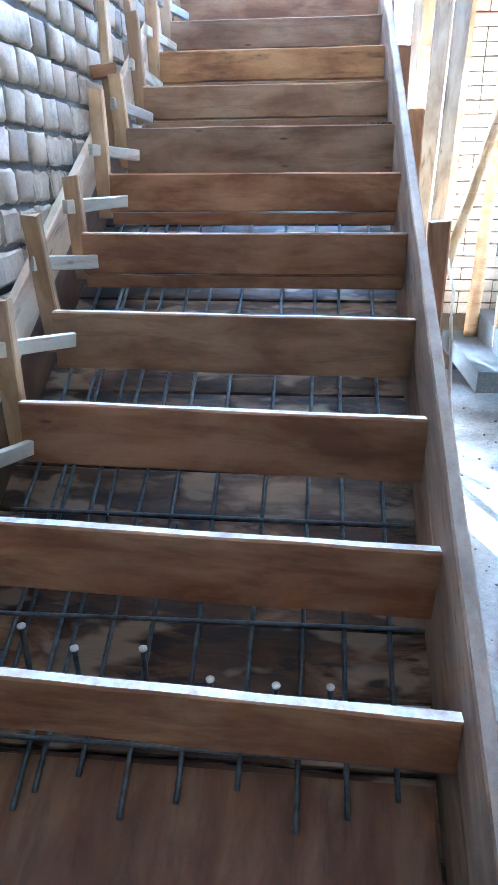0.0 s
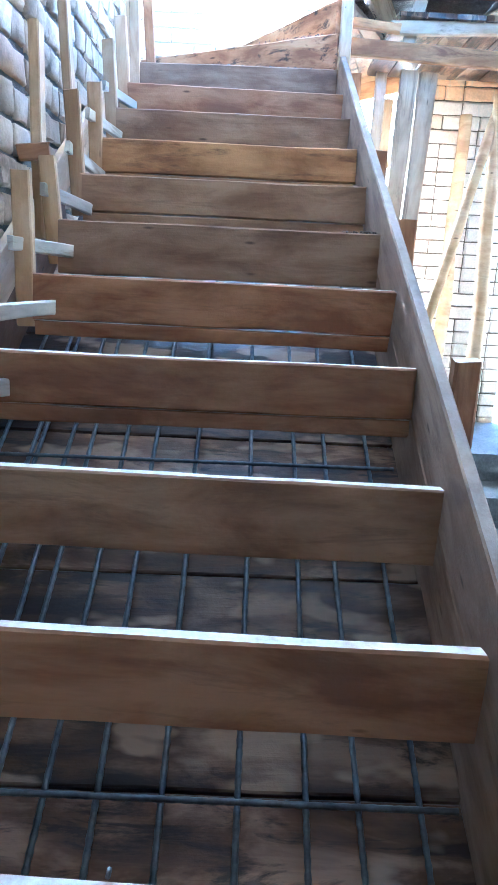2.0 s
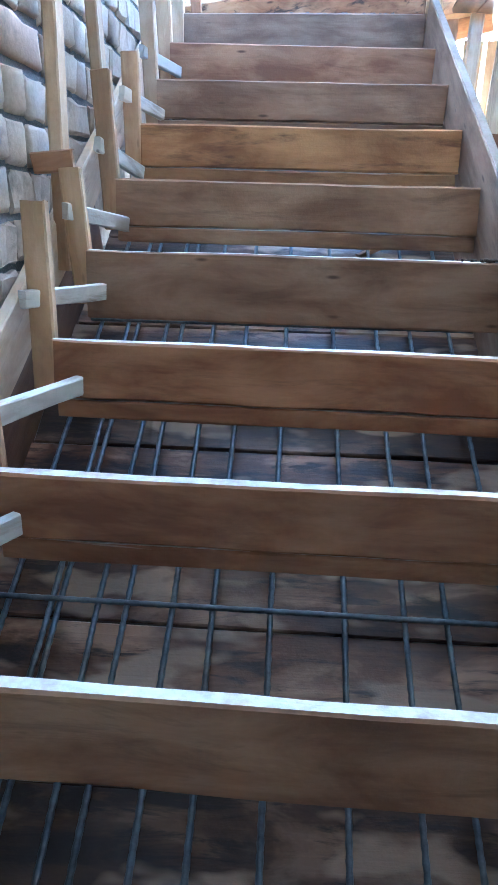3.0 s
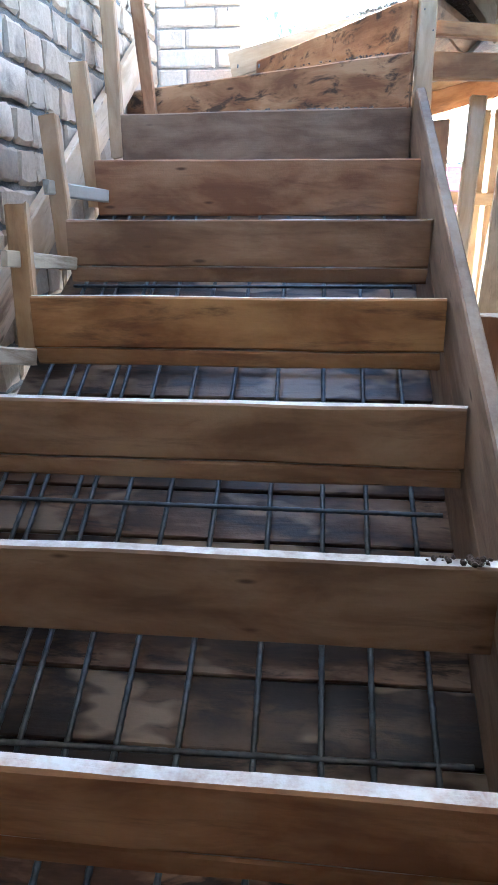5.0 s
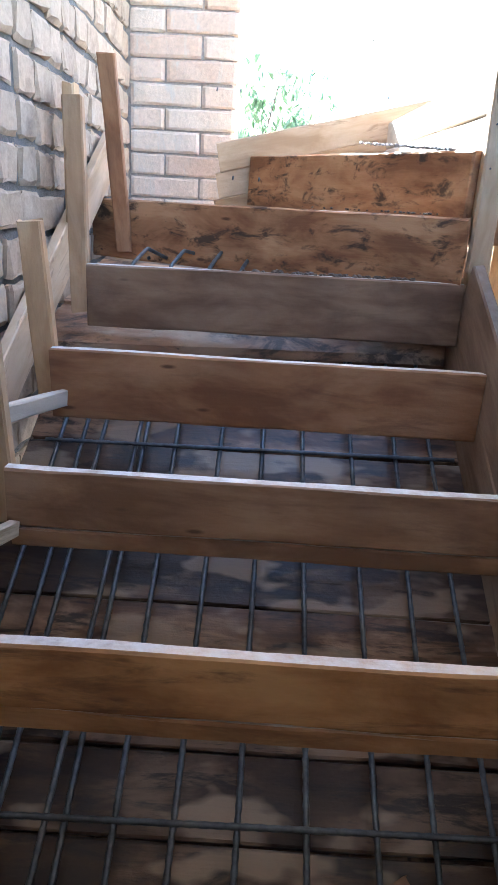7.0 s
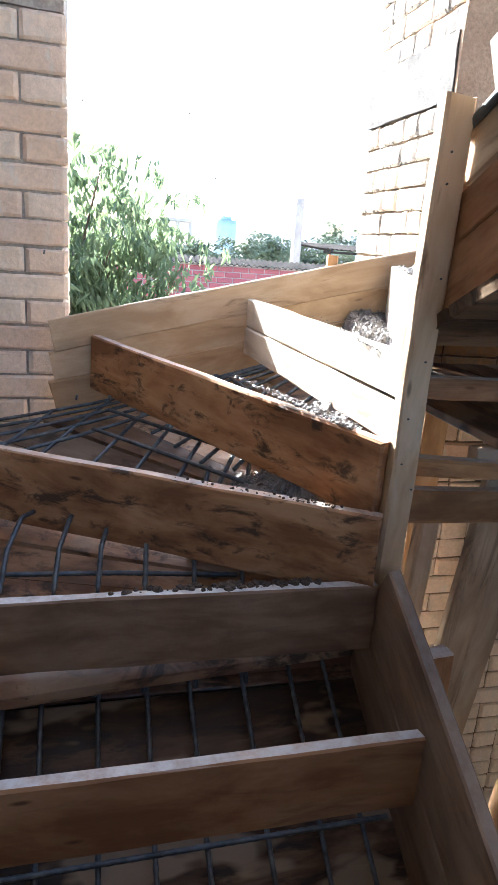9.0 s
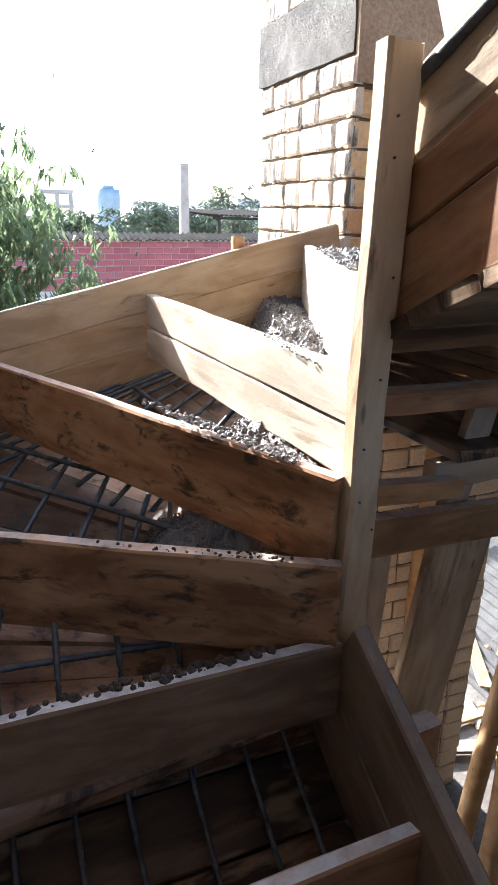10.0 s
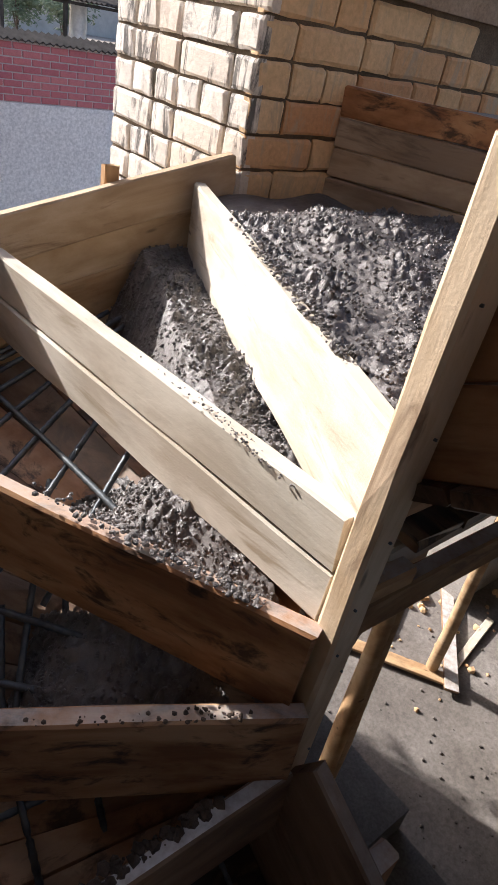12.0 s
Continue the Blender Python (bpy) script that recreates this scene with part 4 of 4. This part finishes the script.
house(14, 60, 13, 8, 2.4, 1.6, "low house with a pale metal roof")
house(30, 75, 14, 8, 2.6, 2.2, "low house with a pale metal roof")
house(2, 80, 8, 8, 2.6, 1.2, "low house far behind the trees")


def hills():
    vs, fs = [], []
    n = 60
    for i in range(n + 1):
        x = -300 + 900 * i / n
        top = 14 + 5 * noise.noise(V(x * 0.008, 0, 0)) + 2 * noise.noise(V(x * 0.03, 2, 0)) + 6 * max(0, min(1, (x - 60) / 200))
        vs += [(x, 420, FLOOR - 1), (x, 520, top)]
    for i in range(n):
        a = i * 2
        fs.append((a, a + 2, a + 3, a + 1))
    tagged(put("backdrop", mesh_of("backdrop", vs, fs, EARTH, True)), "low pale hills far away", "hills", kind="structure")


hills()


# ---- trees ----
def tree(x, y, z0, height, radius, leaves, leaf_len, mat, label, seed, limbs=7, droop=0.8):
    rr = random.Random(seed)
    ob = thing("tree", label, "tree", group="trees" if leaf_len > 0.3 else "")
    tube("trunk", [(x, y, z0), (x + 0.06, y, z0 + height * 0.3), (x, y + 0.05, z0 + height * 0.55)], (0.035 * height / 3.6 + 0.03, 0.03), BARK, ob, 8, 0, 0.2)
    tips = []
    for i in range(limbs):
        a = 2 * math.pi * i / limbs + rr.uniform(-0.3, 0.3)
        b = V(x, y, z0 + height * rr.uniform(0.22, 0.5))
        up = rr.uniform(0.3, 1.0)
        e = V(x + math.cos(a) * radius * rr.uniform(0.5, 0.95) * (1.15 - 0.6 * up), y + math.sin(a) * radius * rr.uniform(0.5, 0.95) * (1.15 - 0.6 * up), z0 + height * (0.42 + 0.5 * up))
        m = b.lerp(e, 0.5) + V(0, 0, 0.08 * height)
        tube("limb", [b, m, e], (0.022 * height / 3.6, 0.006), BARK, ob, 6, 0, 0.15)
        tips += [(b.lerp(m, 0.6), 0.32), (m, 0.4), (m.lerp(e, 0.5), 0.4), (e, 0.34)]
    vs, fs = [], []
    spray = 9
    for _ in range(leaves // spray):
        c, sp = tips[rr.randrange(len(tips))]
        q = c + V(*[max(-1.7, min(1.7, rr.gauss(0, k))) for k in (1, 1, 0.9)]) * sp * radius * 0.47
        a0 = rr.uniform(0, 2 * math.pi)
        for n in range(spray):
            p = q + V(math.cos(a0), math.sin(a0), 0.2) * leaf_len * 0.22 * (n - 4) + V(rr.uniform(-1, 1), rr.uniform(-1, 1), rr.uniform(-1, 1)) * leaf_len * 0.25
            a = a0 + rr.uniform(-1.6, 1.6)
            d = V(math.cos(a), math.sin(a), -droop * rr.uniform(0.2, 1.6)).normalized()
            s = d.cross(V(rr.uniform(-1, 1), rr.uniform(-1, 1), 0.6)).normalized()
            L, w = leaf_len * rr.uniform(0.6, 1.15), leaf_len * rr.uniform(0.13, 0.19)
            k = d.cross(s) * L * 0.12
            b = len(vs)
            vs += [p, p + d * L * 0.45 + s * w + k, p + d * L - V(0, 0, L * 0.2), p + d * L * 0.45 - s * w + k, p + d * L * 0.45]
            fs += [(b, b + 1, b + 4), (b + 1, b + 2, b + 4), (b, b + 4, b + 3), (b + 4, b + 2, b + 3)]
    put("crown", mesh_of("crown", vs, fs, mat), ob)


tree(0.25, 9.0, FLOOR, 4.25, 1.5, 11500, 0.13, LEAF, "young tree with long drooping green leaves", 31, 13, 1.5)
for i, (x, y, h, r) in enumerate(((7.0, 33, 3.9, 1.6), (9.2, 36, 4.4, 1.8), (12.2, 38, 4.7, 2.0), (5.0, 34, 3.5, 1.5), (16.5, 44, 5.2, 2.4), (20, 46, 5.0, 2.6), (3.0, 30, 3.3, 1.4))):
    tree(x, y, FLOOR, h, r, 2200, 0.34, LEAF_FAR, "bushy green tree behind the yard wall", 40 + i, 8, 0.3)


# ---- things on the floor and small things ----
def debris(label, cx, cy, sx, sy, n, seed, mat, size):
    rr = random.Random(seed)
    vs, fs = [], []
    for _ in range(n):
        r = rr.choice(size)
        lump(vs, fs, V(rr.gauss(cx, sx), rr.gauss(cy, sy), FLOOR + 0.012 + r * 0.4), r, rr)
    tagged(put("floor_rubble", mesh_of("floor_rubble", vs, fs, mat)), label, "rubble", kind="stuff")


debris("crumbs of mortar and stone scattered over the floor", 3.3, 4.2, 0.9, 0.6, 300, 51, FLOOR_M, (0.003, 0.005, 0.007, 0.012))
debris("broken brick pieces lying in the opening", 4.3, 5.4, 0.6, 0.6, 160, 52, B_YELLOW, (0.012, 0.02, 0.035))
debris("grit scattered on the floor beside the stair", 1.6, 1.6, 0.2, 1.0, 220, 53, FLOOR_M, (0.003, 0.005, 0.009))
rp = random.Random(61)
for k in range(11):
    x, y, a, L = rp.uniform(3.3, 4.9), rp.uniform(4.3, 5.9), rp.uniform(0, math.pi), rp.uniform(0.5, 1.3)
    z = FLOOR + 0.022 + 0.02 * (k % 3)
    tagged(board("loose_board", (x, y, z), (x + math.cos(a) * L, y + math.sin(a) * L, z + 0.015), 0.025, rp.uniform(0.06, 0.13), (W_PALE, W_PINE, W_GREY)[k % 3]), "loose weathered board lying on the littered floor", "board", "loose boards")

corrugated("loose_sheet", 3.7, 6.0, 5.75, 7.6, FLOOR + 0.03, FLOOR + 0.06, SHADED_GREY, "grey corrugated sheet lying on the ground outside", None, 0.12, 0.014)

chip = board("wood_chip", (0.765, 2.7, soffit_z(2.7) + 0.018), (0.845, 2.735, soffit_z(2.735) + 0.03), 0.012, 0.03, W_TOE)
tagged(chip, "dark splinter of wood lying on the soffit boards", "wood chip")

# starter bars; the light on their tops is painted as bright tips
starter = thing("starter_bars", "short upright steel bars, their lit tops coloured bright", "rebar ends")
for k, (x, dz) in enumerate(((0.2, 0.05), (0.31, 0.0), (0.46, 0.01), (0.6, -0.06), (0.74, -0.065), (0.853, -0.06))):
    y = 0.5
    z = soffit_z(y) - 0.02
    t = 0.145 + dz
    b = tube("bar", [(x, y + 0.01, z), (x, y, t)], 0.006, STEEL, starter, 8, 0.001, 0.012)
    tube("cut_end", [(x, y, t), (x, y, t + 0.005)], 0.0095, LIT_STEEL, b, 8, 0, 0.003)
# a cord hangs from the props beside the stringer
cord = tube("cord", [(1.6, 4.2, 0.5), (1.4, 2.6, 0.72), (1.28, 1.8, 0.7), (1.25, 1.655, 0.64), (1.25, 1.53, 0.4), (1.25, 1.43, 0.3), (1.26, 1.25, 0.1), (1.3, 1.0, -0.3), (1.36, 0.9, FLOOR + 0.02)], 0.006, ROPE, None, 8, 0, 0.04)
tagged(cord, "thin pale cord hanging from a prop beside the stringer", "cord")
tie = tube("wire_tie", [(1.535, 4.215, 0.51), (1.665, 4.215, 0.49), (1.665, 4.3, 0.51), (1.535, 4.3, 0.5), (1.535, 4.215, 0.505)], 0.006, ROPE, None, 8, 0, 0.02)
tagged(tie, "cord tied round a timber prop", "cord")

# nails left in the boards
nails = thing("post_nails", "rusty nails driven into the tall pine post", "nails")
rn = random.Random(71)
for k in range(9):
    z = 2.1 + 1.02 * k / 8 + rn.uniform(-0.06, 0.06)
    f = (z - FLOOR) / (3.18 - FLOOR)
    y = POST_Y + 0.075 + (-0.11) * f - 0.0205
    x = POST_X + 0.05 - 0.038 * f + rn.uniform(-0.02, 0.02)
    tube("nail", [(x, y - 0.004, z), (x, y + 0.015, z - 0.004)], 0.0022, STEEL, nails, 8, 0, 0.008)
